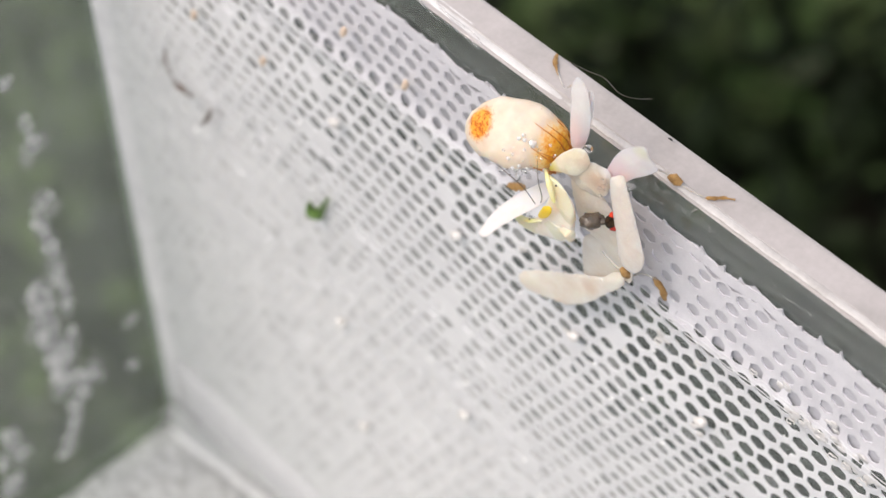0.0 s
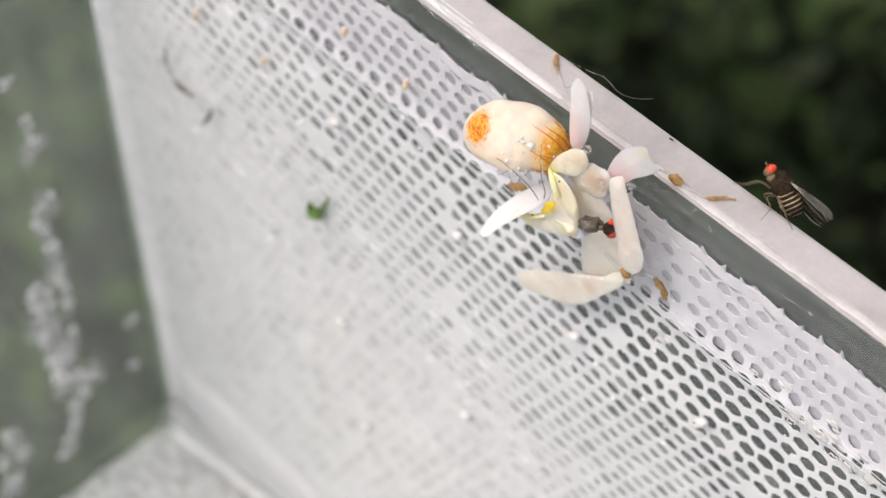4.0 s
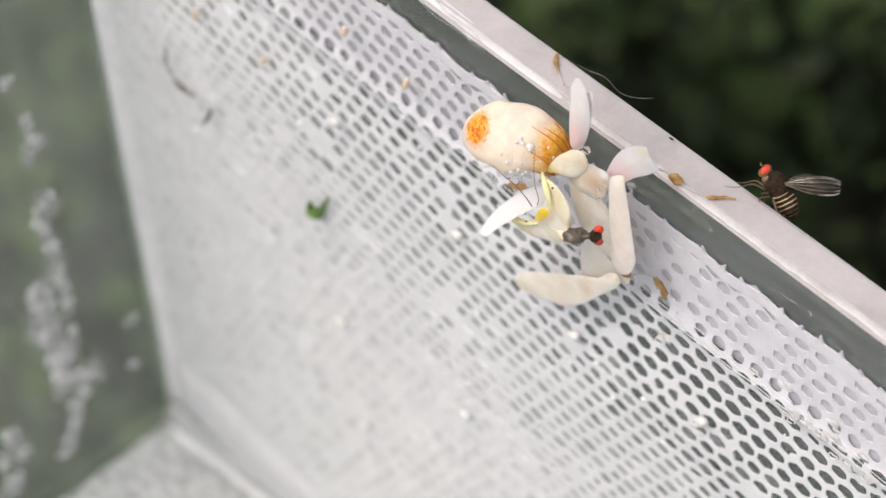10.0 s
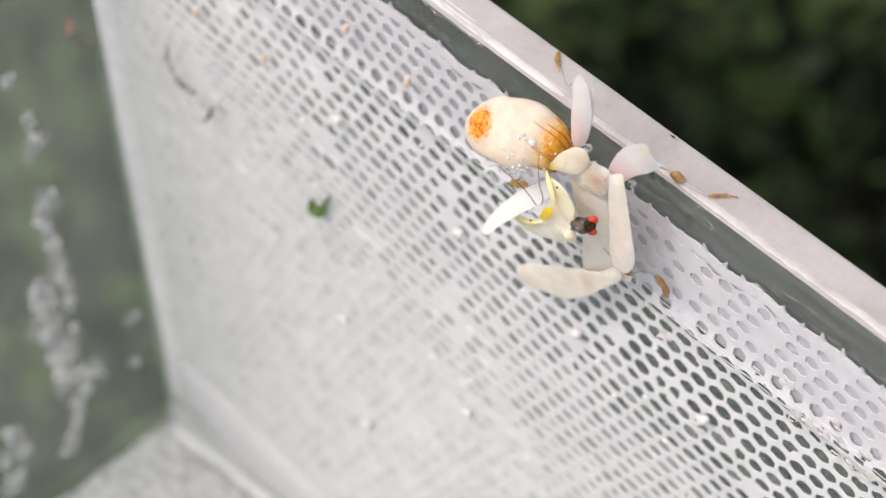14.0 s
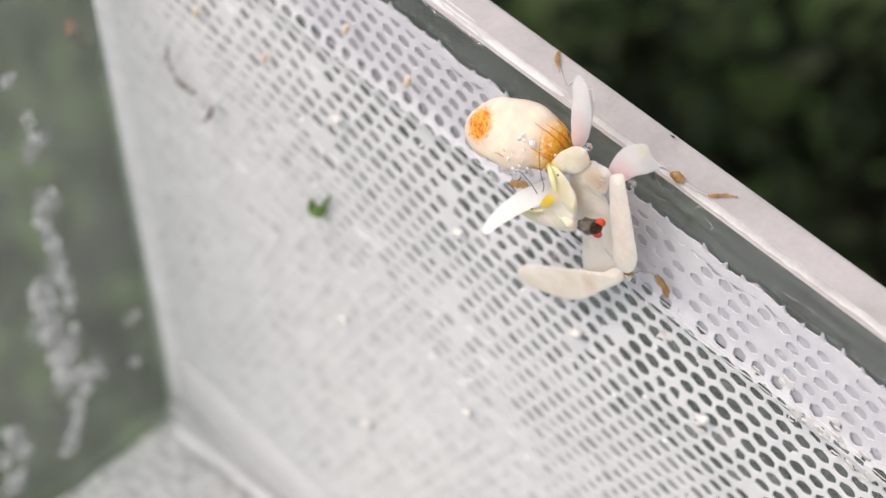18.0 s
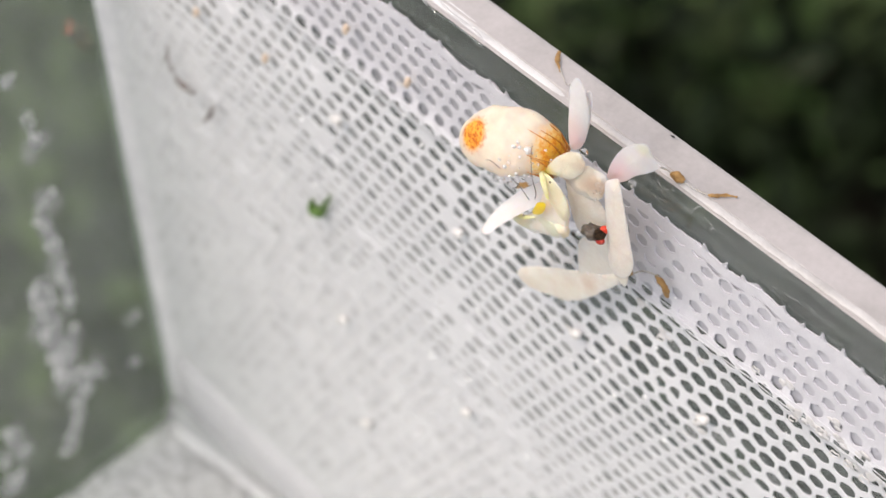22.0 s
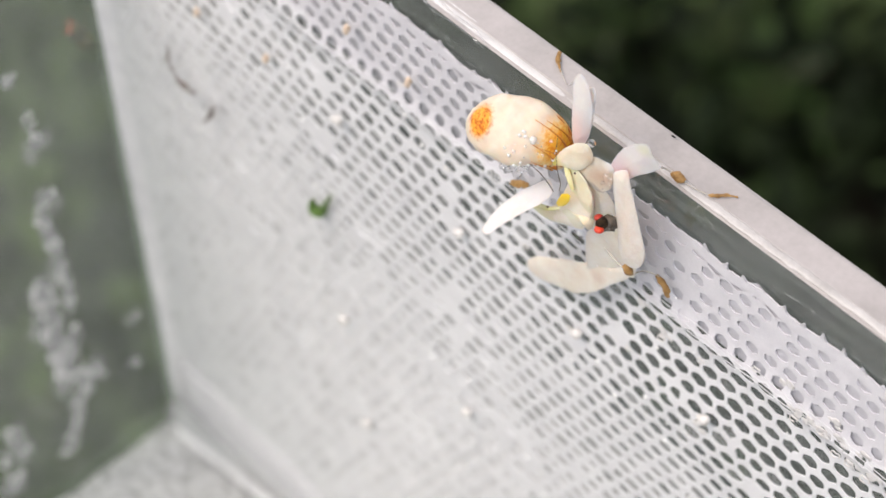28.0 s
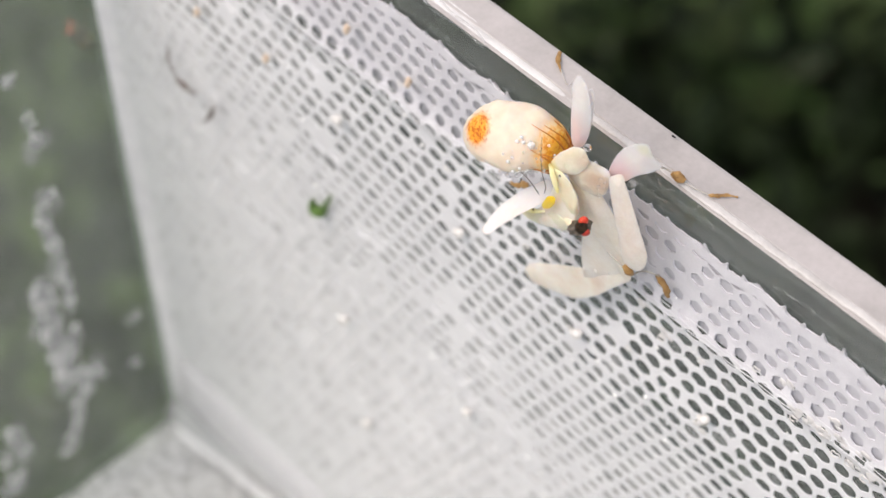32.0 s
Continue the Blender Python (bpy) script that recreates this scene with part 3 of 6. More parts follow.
def cut_line(x):
    return 66.75 - 0.02 * (x - 45) + 0.30 * noise.noise(Vector((x * 0.45, 7, 0)))


films = []          # holes that hold a milky film


def net_mesh(name, mat, flap):
    """Hexagonal netting with rounded holes, as one sheet with thickness."""
    turn = radians(62.4)
    a = np.array((math.cos(turn), math.sin(turn))) * PITCH
    b = np.array((math.cos(turn - radians(120)), math.sin(turn - radians(120)))) * PITCH
    start = np.array((54.987, 57.356))
    verts, faces, shared = [], [], {}

    def vert(x, z, back, key=None):
        if key is not None and key in shared:
            return shared[key]
        g = 0.035
        wx, wz = g * noise.noise(Vector((x, z, 1)) * 1.1), g * noise.noise(Vector((x, z, 9)) * 1.1)
        y = -stand_off(x, z) - (0.0 if back else 0.075)
        verts.append(((x + wx) * MM, y * MM, (z + wz) * MM))
        if key is not None:
            shared[key] = len(verts) - 1
        return len(verts) - 1

    rng = np.random.default_rng(11)
    for i in range(-80, 90):
        for j in range(-90, 110):
            c = start + i * a + j * b
            if not (1.9 < c[0] < LONG - 1 and 3.2 < c[1] < cut_line(c[0])) or (c[1] > 61.2) != flap:
                continue
            u = c[1] + 0.4 * (c[0] - 45)
            fade = min(1.0, max(0.0, (59.5 - u) / 27))
            patch = noise.noise(Vector((c[0], c[1], 5)) * 0.16)
            small = noise.noise(Vector((c[0], c[1], 8)) * 0.55)
            size = (0.41 if flap else 0.505) * (1 - 0.20 * fade + 0.14 * fade * small) + (0.018 + 0.05 * fade) * rng.normal()
            size = max(size, 0.2)
            closed = rng.random() < 0.008 + 0.42 * max(0.0, fade - 0.38 + 0.35 * patch + 0.4 * small)
            if flap:
                closed = rng.random() < 0.02 + 0.9 * max(0.0, 0.25 * min(1.0, (c[0] - 40) / 12) + 0.5 * small - 0.05)
            pinch = range(0)
            if not flap and rng.random() < 0.10 + 0.35 * max(0.0, 1 - abs(fade - 0.35) / 0.3) * max(0.0, small + 0.25):
                first = rng.integers(12)
                pinch = [(first + k) % 12 for k in range(rng.integers(2, 6))]
            deep = 0.35 + 0.4 * rng.random()
            wide, tall = (1.0, 1.0) if flap else (1.03, 0.84)
            outer, hole, hole_back, outer_back = [], [], [], []
            for k in range(12):
                ang = turn + radians(30 * k)
                corner = k % 2
                reach = PITCH / math.sqrt(3) if corner else PITCH / 2
                ox, oz = c[0] + reach * math.cos(ang), c[1] + reach * math.sin(ang)
                if cut_line(ox) - oz < 0.25 and not corner:
                    oz += rng.uniform(-0.05, 0.12)
                key = (round(ox * 20), round(oz * 20))
                outer.append(vert(ox, oz, False, (*key, 0)))
                outer_back.append(vert(ox, oz, True, (*key, 1)))
                r = size * (1.06 if corner else 0.96) * (1 + 0.04 * rng.normal()) * (deep if k in pinch else 1.0)
                hx, hz = c[0] + r * wide * math.cos(ang), c[1] + r * tall * math.sin(ang)
                hole.append(vert(hx, hz, False))
                hole_back.append(vert(hx, hz, True))
            for k in range(12):
                n = (k + 1) % 12
                faces.append((outer[k], outer[n], hole[n], hole[k]))
                faces.append((hole[k], hole[n], hole_back[n], hole_back[k]))
                faces.append((outer_back[n], outer_back[k], hole_back[k], hole_back[n]))
            if closed:
                faces.append(tuple(hole if rng.random() < 0.55 else hole_back))
            elif not flap and rng.random() < 0.35 + 2.2 * fade:
                films.append([verts[k] for k in hole_back])
    me = bpy.data.meshes.new(name)
    me.from_pydata(verts, [], faces)
    me.materials.append(mat)
    return me


net = thing("netting", "white plastic insect netting lining the box wall", "netting", (0, 0, 0))
sheet = new("net_sheet", net_mesh("net_sheet", NET, False))
sheet.parent = net
flap = new("net_flap", net_mesh("net_flap", LILAC, True))
flap.parent = net
tagged(flap, "lilac-white glued upper border of the netting", kind="stuff")
tagged(sheet, "white netting with hexagonal holes and a ragged cut edge", kind="stuff")
me = bpy.data.meshes.new("net_hole_film")
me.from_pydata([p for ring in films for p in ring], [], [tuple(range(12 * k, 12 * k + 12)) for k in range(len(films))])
me.materials.append(HOLEFILM)
film = new("net_hole_film", me)
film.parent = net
tagged(film, "cloudy films in single net holes, whiter towards floor and corner", kind="stuff")
bm = bmesh.new()
n = 120
rows = []
for i in range(n + 1):
    x = 1 + (LONG - 2) * i / n
    rows.append([bm.verts.new((x, -0.085, z)) for z in (60.9 + 0.25 * noise.noise(Vector((x * 0.3, 1, 0))), 63.5, cut_line(x) + 0.12)])
for p, q in zip(rows, rows[1:]):
    for j in range(2):
        bm.faces.new((p[j], p[j + 1], q[j + 1], q[j]))
part("tape_strip", bm, FILM, net, "milky adhesive strip behind the net's upper edge")

rng = np.random.default_rng(8)
bm = bmesh.new()
rows = []
lean, tall = 0.0, 0.0
for i in range(int((LONG - 2) / 0.075)):
    x = 1 + 0.075 * i
    top = cut_line(x) + 0.46 + 0.10 * noise.noise(Vector((x * 1.7, 0, 2))) + 0.05 * noise.noise(Vector((x * 5.0, 0, 4)))
    step = i % 16
    if step == 0:
        tall, lean = rng.choice((0.04, 0.22, 0.34, 0.46)) + 0.06 * rng.random(), rng.uniform(-0.10, 0.16)
    bite = (0.15, 0.45, 1.0, 0.9, 0.25)[step - 6] if 6 <= step < 11 else 0.0
    low = cut_line(x) - 0.28
    tip = x + lean * bite
    rows.append([bm.verts.new(p) for p in ((x, -0.195, low), (x, -0.20, (low + top) / 2), (x, -0.19, top - 0.03), (tip, -0.22 - 0.06 * bite, top + tall * bite), (tip, -0.13 - 0.06 * bite, top + tall * bite), (x, -0.13, low))])
for p, q in zip(rows, rows[1:]):
    for j in range(6):
        i = (j + 1) % 6
        bm.faces.new((p[j], p[i], q[i], q[j]))
for ring in (rows[0], rows[-1]):
    bm.faces.new(ring)
part("cut_edge", bm, LILAC, net, "ragged melted cut edge", smooth=False)
bm = bmesh.new()
rows = []
for i in range(90):
    z = 3.0 + (cut_line(2) - 3.0) * i / 89
    ring = []
    for k in range(9):
        t = math.pi / 2 * k / 8
        w = 0.10 * noise.noise(Vector((k * 0.4, z * 0.3, 0)))
        ring.append(bm.verts.new((0.65 + 1.8 * (1 - math.cos(t)) + w, -stand_off(2, z) - 0.04 - 0.35 * (1 - math.sin(t)) - w, z)))
    rows.append(ring)
for p, q in zip(rows, rows[1:]):
    for j in range(8):
        bm.faces.new((p[j], p[j + 1], q[j + 1], q[j]))
fold = part("corner_fold", bm, FOLD, net, "smooth white fold in the box corner")
fold.modifiers.new("thickness", 'SOLIDIFY').thickness = 0.0001

for seed, height in ((3, 60.95), (5, 60.62), (9, 61.25)):
    pts = []
    for k in range(60):
        x = 22 + 0.8 * k
        z = height + 0.22 * noise.noise(Vector((x * 0.5, seed, 0))) + 0.10 * noise.noise(Vector((x * 1.8, seed, 0)))
        pts.append(((x, -stand_off(x, z) - 0.10, z), 0.028 + 0.03 * max(0.0, noise.noise(Vector((x * 0.9, seed, 5))))))
    body("crease", pts, NET, net, "thin raised crease along the net's bend", face=(0, -1, 0), rings=240, segs=6, flat=0.7)
pts = [((2.6 + 6.0 * k, -0.42, 6.8 + 0.5 * math.sin(1.3 * k)), 3.0) for k in range(21)]
body("hem", pts, LILAC, net, "rolled lilac hem at the foot of the netting", face=(0, -1, 0), rings=90, segs=14, wob=0.05, flat=0.2)

for k, (x, z) in enumerate(((58.28, 60.81), (59.07, 60.69), (60.13, 61.06), (59.55, 61.78), (60.95, 59.71), (61.42, 61.21), (62.25, 60.26), (57.40, 60.76), (51.98, 53.98), (42.94, 53.30), (48.92, 58.49), (56.56, 61.88), (47.31, 59.57))):
    bm = bmesh.new()
    for j in range(4):
        at = (x + 0.28 * math.sin(2.1 * j + k), -stand_off(x, z) - 0.08, z + 0.22 * math.cos(1.7 * j + 2 * k))
        ball(bm, at, (0.26, 0.05, 0.17 + 0.05 * math.sin(k + j)), axis=(1, 0, 0.4 * math.sin(k)), wob=0.6)
    part("froth_flake", bm, FROTH, net, "dried white froth across the strands")
# scattered white grains in place of sparkles on the strands
rng = np.random.default_rng(21)
verts, faces = [], []
for k in range(420):
    x, z = rng.uniform(9, 66), rng.uniform(16, 62)
    if noise.noise(Vector((x, z, 3)) * 0.25) + 0.2 < rng.random() * 0.5:
        continue
    r, n = 0.05 + 0.10 * rng.random() ** 3, len(verts)
    at = Vector((x, -stand_off(x, z) - 0.09, z))
    for i in range(4):
        for j in range(6):
            t, u = math.pi * (i + 0.5) / 4, math.pi / 3 * j
            verts.append((at + Vector((r * 1.3 * math.sin(t) * math.cos(u), r * 0.8 * math.cos(t), r * math.sin(t) * math.sin(u)))) * MM)
    for i in range(3):
        for j in range(6):
            faces.append((n + 6 * i + j, n + 6 * i + (j + 1) % 6, n + 6 * i + 6 + (j + 1) % 6, n + 6 * i + 6 + j))
    faces += [tuple(range(n, n + 6)), tuple(range(n + 18, n + 24))]
me = bpy.data.meshes.new("glint_grain")
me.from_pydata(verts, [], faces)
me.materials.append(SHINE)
grains = new("glint_grain", me)
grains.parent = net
tagged(grains, "tiny white grains painting sparkles on the strands", kind="stuff")

# ---- the mantis ----
mantis = thing("flower_mantis", "cream and pink flower mantis nymph clinging to netting, eating a fly", "mantis", (0, 0, 0))
PX = 1 / 37.0
WAIST = Vector((43.47, -2.20, 69.85))
CHEST = Vector((44.59, -2.60, 70.42))
FACE_AT = Vector((44.70, -3.40, 67.64))
SHOULDER = Vector((47.41, -2.90, 71.89))
ELBOW = Vector((47.21, -1.60, 63.17))
HIP = Vector((44.07, -2.00, 70.71))
PREY_AT = Vector((45.63, -3.70, 67.44)) + TOWARDS * 0.6


def strip(*rows):
    """Rows of (point, half width in pixels of the camera's view, 37 to a millimetre)."""
    return [(p, w * PX) for p, w in rows]


BELLY = strip(((38.80, -4.30, 69.05), 5), ((39.04, -4.30, 69.24), 23), ((39.64, -4.20, 69.61), 44), ((40.72, -3.90, 70.13), 59), ((42.06, -3.50, 70.65), 60), ((42.76, -3.00, 70.33), 49), ((42.97, -2.40, 69.39), 38), ((43.10, -1.90, 68.58), 28))


def on_belly(s, degrees, out=1.0):
    """A point on the abdomen's skin: s from tail (0) to waist (1), degrees round it."""
    data = spline([(*p, w) for p, w in BELLY], 101)
    k = max(1, min(99, round(s * 100)))
    along = Vector((data[k + 1] - data[k - 1])[:3]).normalized()
    side = along.cross(TOWARDS).normalized()
    t = radians(degrees)
    return Vector(data[k][:3]) + (side * math.cos(t) + side.cross(along) * 0.62 * math.sin(t)) * data[k][3] * out


abdomen = body("abdomen", BELLY, abdomen_skin(on_belly(0.335, 96) - WAIST, on_belly(0.77, 98) - WAIST), mantis, "broad cream abdomen with an orange tail spot", WAIST, flat=0.55, rings=44, segs=44, wob=0.085)
for k, (turn, reach) in enumerate(((12, 0.66), (34, 0.70), (56, 0.62), (80, 0.66), (104, 0.60), (128, 0.64), (150, 0.60), (168, 0.66))):
    pts = [(on_belly(0.93 - (0.93 - reach) * u, turn + 22 * u * u * math.sin(3 * k + 1), 1.004 - 0.01 * u), w) for u, w in ((0.0, 0.085), (0.33, 0.055), (0.66, 0.034), (1.0, 0.012))]
    v = part("vein", loft(bmesh.new(), pts, flat=0.6, rings=18, segs=8, wob=0.12), RUST, abdomen, "rust orange vein", WAIST)
    v.location = (0, 0, 0)
for s_at, a0, a1 in ((0.84, 20, 90), (0.84, 80, 160), (0.90, 30, 150)):
    pts = [(on_belly(s_at + 0.03 * math.sin(4 * u + a0), a0 + (a1 - a0) * u, 1.005), 0.05 - 0.04 * abs(u - 0.5)) for u in (0.0, 0.25, 0.5, 0.75, 1.0)]
    v = part("vein", loft(bmesh.new(), pts, flat=0.6, rings=16, segs=7, wob=0.3), RUST, abdomen, "rust orange vein", WAIST)
    v.location = (0, 0, 0)


def leaf(name, parent, mat, label, at, outline, thick, mid=None, sink=0.0, **how):
    """One swollen plate of the mantis, under the mantis or under one of its moving parts; sink: how deep it lies below its outline."""
    outline = [Vector(p) - TOWARDS * sink for p in outline]
    mid = [Vector(p) - TOWARDS * sink for p in mid] if mid else None
    ob = part(name, plate(bmesh.new(), outline, thick, mid, **how), mat, parent, label, at)
    if parent is not mantis:
        ob.location = (0, 0, 0)
    return ob


# second flush point: tan painted for shading on the shield's right edge
SHIELD = surface("shield_skin", (0.74, 0.64, 0.48), (0.86, 0.78, 0.65), 0.34, 0.8, 0.45, 0.6, coat=0.12, flush=((Vector((43.40, -3.30, 69.60)) - CHEST, 1.0, (0.80, 0.66, 0.16)), (Vector((45.48, -2.80, 71.20)) - CHEST, 0.8, (0.68, 0.56, 0.45))))
FLANKSKIN = surface("flank_tan_skin", (0.64, 0.53, 0.43), (0.80, 0.70, 0.60), 0.30, 1.1, 0.45, 0.6, coat=0.2, flush=((Vector((45.95, -2.50, 70.05)) - CHEST, 0.95, (0.55, 0.40, 0.30)), (Vector((46.30, -2.40, 71.00)) - CHEST, 0.5, (0.84, 0.78, 0.72))))
thorax = leaf("thorax", mantis, SHIELD, "cream shield-like thorax", CHEST,
              ((43.37, -3.30, 69.40), (43.58, -3.30, 70.16), (44.05, -3.20, 71.05), (44.57, -3.00, 71.68), (45.19, -2.90, 72.07), (45.43, -2.80, 71.58), (45.49, -2.80, 71.06), (45.24, -2.90, 70.53), (44.79, -3.10, 69.98), (44.37, -3.20, 69.88), (43.96, -3.30, 69.78)), 0.22, ((43.94, -3.25, 70.21), (45.14, -2.90, 71.34)), edge=1.5, wob=0.09)
leaf("thorax_flank", thorax, FLANKSKIN, "translucent tan flank", CHEST, ((44.16, -2.90, 69.53), (44.78, -2.80, 70.30), (45.39, -2.70, 71.18), (45.99, -2.50, 71.15), (46.48, -2.40, 70.91), (46.48, -2.40, 70.09), (46.29, -2.50, 69.30), (45.88, -2.60, 68.99), (45.44, -2.75, 68.99), (44.84, -2.90, 69.19)), 0.13, ((45.03, -2.85, 69.89), (46.18, -2.50, 70.16)), edge=1.3, wob=0.12)
leaf("foreleg_coxa", thorax, COXA, "pale foreleg base", CHEST, ((44.41, -2.85, 69.53), (45.26, -2.75, 69.84), (45.72, -2.60, 69.36), (46.14, -2.40, 68.87), (46.54, -2.25, 68.16), (46.95, -2.10, 67.37), (47.23, -1.95, 66.27), (47.49, -1.80, 64.96), (47.62, -1.70, 63.64), (47.35, -1.65, 62.71), (46.90, -1.75, 63.11), (46.32, -1.90, 63.98), (45.79, -2.10, 64.84), (45.28, -2.30, 65.36), (44.85, -2.50, 65.86), (44.58, -2.65, 67.06), (44.47, -2.80, 68.37)), 0.22, ((44.85, -2.75, 68.90), (47.27, -1.70, 63.69)), edge=1.2, wob=0.07)
leaf("foreleg_coxa", thorax, COXA, "pale foreleg base", CHEST, ((44.53, -1.95, 64.10), (45.33, -1.95, 65.01), (46.24, -1.85, 64.67), (46.93, -1.75, 64.04), (47.35, -1.60, 63.39), (46.90, -1.55, 62.33), (45.60, -1.60, 61.39), (44.51, -1.65, 60.51), (44.37, -1.80, 61.92)), 0.14, ((45.17, -1.90, 64.10), (46.03, -1.65, 62.40)), edge=1.6, wob=0.06)

RIGHTEYE = surface("eye_skin", (0.76, 0.66, 0.46), (0.85, 0.77, 0.60), 0.36, 0.9, 0.4, 0.6, coat=0.12, flush=((Vector((43.45, -3.20, 69.45)) - FACE_AT, 1.25, (0.84, 0.78, 0.46)),))
LEFTEYE = surface("eye_skin", (0.76, 0.66, 0.46), (0.85, 0.77, 0.60), 0.36, 0.9, 0.4, 0.6, coat=0.12, flush=((Vector((41.10, -3.15, 64.30)) - FACE_AT, 1.7, (0.84, 0.78, 0.46)),))
FACESKIN = surface("face_skin", (0.86, 0.73, 0.59), (0.94, 0.85, 0.74), 0.38, 0.9, 0.4, 0.6, coat=0.1)
head = leaf("head", mantis, FACESKIN, "pale wedge-shaped head", FACE_AT, ((43.01, -3.20, 65.99), (43.38, -3.20, 67.17), (43.81, -3.20, 68.40), (44.45, -3.10, 68.94), (44.96, -3.00, 68.50), (45.16, -3.00, 67.79), (45.19, -3.00, 66.95), (44.94, -3.10, 65.86), (44.47, -3.10, 65.13), (43.80, -3.20, 64.93), (42.96, -3.20, 64.44), (42.41, -3.20, 64.58), (42.48, -3.20, 65.17)), 0.5, ((43.58, -3.20, 66.27), (44.74, -3.10, 66.46)), edge=2.2, wob=0.08, sink=-0.10)
leaf("eye_cone", head, RIGHTEYE, "pointed pale eye", FACE_AT, ((43.24, -3.10, 69.58), (43.56, -3.20, 69.57), (44.03, -3.30, 69.72), (44.68, -3.40, 69.74), (45.17, -3.40, 69.28), (45.45, -3.40, 68.56), (45.35, -3.30, 67.40), (45.00, -3.40, 67.40), (44.56, -3.50, 67.95), (44.14, -3.50, 68.31), (43.74, -3.40, 68.68), (43.39, -3.20, 69.04)), 0.34, ((43.74, -3.30, 69.43), (45.14, -3.40, 67.78)), edge=1.5, wob=0.05)
leaf("eye_cone", head, LEFTEYE, "pointed pale eye", FACE_AT, ((40.82, -3.10, 64.24), (41.32, -3.20, 64.63), (41.86, -3.20, 64.80), (42.66, -3.30, 65.50), (43.44, -3.40, 66.36), (44.19, -3.40, 66.51), (44.93, -3.30, 66.47), (44.63, -3.20, 65.45), (43.80, -3.20, 64.89), (42.84, -3.20, 64.34), (42.06, -3.20, 64.09), (41.30, -3.10, 63.99)), 0.34, ((41.55, -3.20, 64.57), (44.49, -3.30, 65.98)), edge=1.5, wob=0.05)
for nm, rows, mt, lb in (
        ("eye_tip", strip(((43.34, -3.20, 69.75), 2), ((43.70, -3.45, 69.72), 4), ((44.05, -3.65, 69.49), 5), ((44.34, -3.75, 69.07), 4), ((44.49, -3.75, 68.70), 2)), LEMON, "lemon-green eye edge"),
        ("eye_tip", strip(((40.83, -3.15, 64.34), 2), ((41.50, -3.35, 64.84), 4), ((42.28, -3.50, 65.30), 5), ((42.90, -3.55, 65.76), 4), ((43.48, -3.60, 66.32), 2)), LEMON, "lemon-green eye edge"),
        ("brow_patch", strip(((43.36, -3.60, 66.56), 4), ((43.77, -3.75, 67.22), 8), ((44.07, -3.80, 67.79), 9), ((44.29, -3.80, 68.19), 4)), YOLK, "bright yellow patch"),
        ("mouthparts", strip(((44.70, -3.30, 66.61), 8), ((45.13, -3.35, 66.60), 11), ((45.18, -3.20, 65.99), 6)), CREAM, "pale pinkish mouthparts")):
    ob = body(nm, rows, mt, head, lb, FACE_AT, flat=0.3 if nm == "brow_patch" else 0.5, wob=0.15 if rows[0][1] > 0.04 else 0.0)
    ob.location = (0, 0, 0)

for rows in ([((42.99, -3.50, 67.10), 0.026), ((43.12, -4.10, 68.49), 0.022), ((42.95, -4.50, 69.40), 0.020), ((42.38, -4.80, 70.00), 0.017), ((41.73, -4.90, 70.20), 0.014), ((41.02, -4.80, 69.39), 0.009)],
             [((43.46, -3.60, 67.68), 0.026), ((43.91, -4.00, 68.92), 0.021), ((44.16, -4.50, 70.56), 0.018), ((44.36, -4.80, 72.28), 0.014), ((44.52, -4.90, 73.68), 0.008)]):
    ob = body("antenna", rows, HAIR, head, "thin dark antenna", FACE_AT, flat=0.7)
    ob.location = (0, 0, 0)

for p in ((44.67, -3.85, 70.19), (42.74, -3.62, 65.81)):
    ob = part("pupil", ball(bmesh.new(), p, (0.06, 0.05, 0.05)), HAIR, head, "dark pinpoint pupil", FACE_AT)
    ob.location = (0, 0, 0)
foreleg_femur_near = leaf("foreleg_femur", mantis, PALE, "thick pale raptorial foreleg", SHOULDER, ((46.71, -2.72, 70.97), (47.03, -2.70, 71.55), (47.51, -2.70, 71.92), (47.75, -2.70, 71.35), (48.04, -2.65, 70.33), (48.34, -2.60, 69.30), (48.59, -2.50, 68.17), (48.85, -2.45, 67.29), (48.89, -2.40, 66.45), (48.65, -2.40, 65.52), (48.19, -2.44, 65.09), (47.74, -2.55, 65.25), (47.43, -2.62, 66.00), (47.30, -2.66, 67.15), (47.14, -2.74, 68.36), (46.88, -2.72, 69.59)), 0.32, ((47.30, -2.75, 70.90), (48.10, -2.60, 66.60)), edge=1.25, wob=0.05)
# first flush point: tan blotch painted for the joint's shadow
FARSKIN = surface("far_femur_skin", (0.83, 0.71, 0.61), (0.94, 0.87, 0.79), 0.34, 0.7, 0.5, 0.5, coat=0.15, glow=0.1, flush=((Vector((45.27, -2.20, 60.80)) - ELBOW, 0.9, (0.66, 0.46, 0.35)), (Vector((41.08, -1.80, 58.04)) - ELBOW, 0.6, (0.94, 0.88, 0.80))))
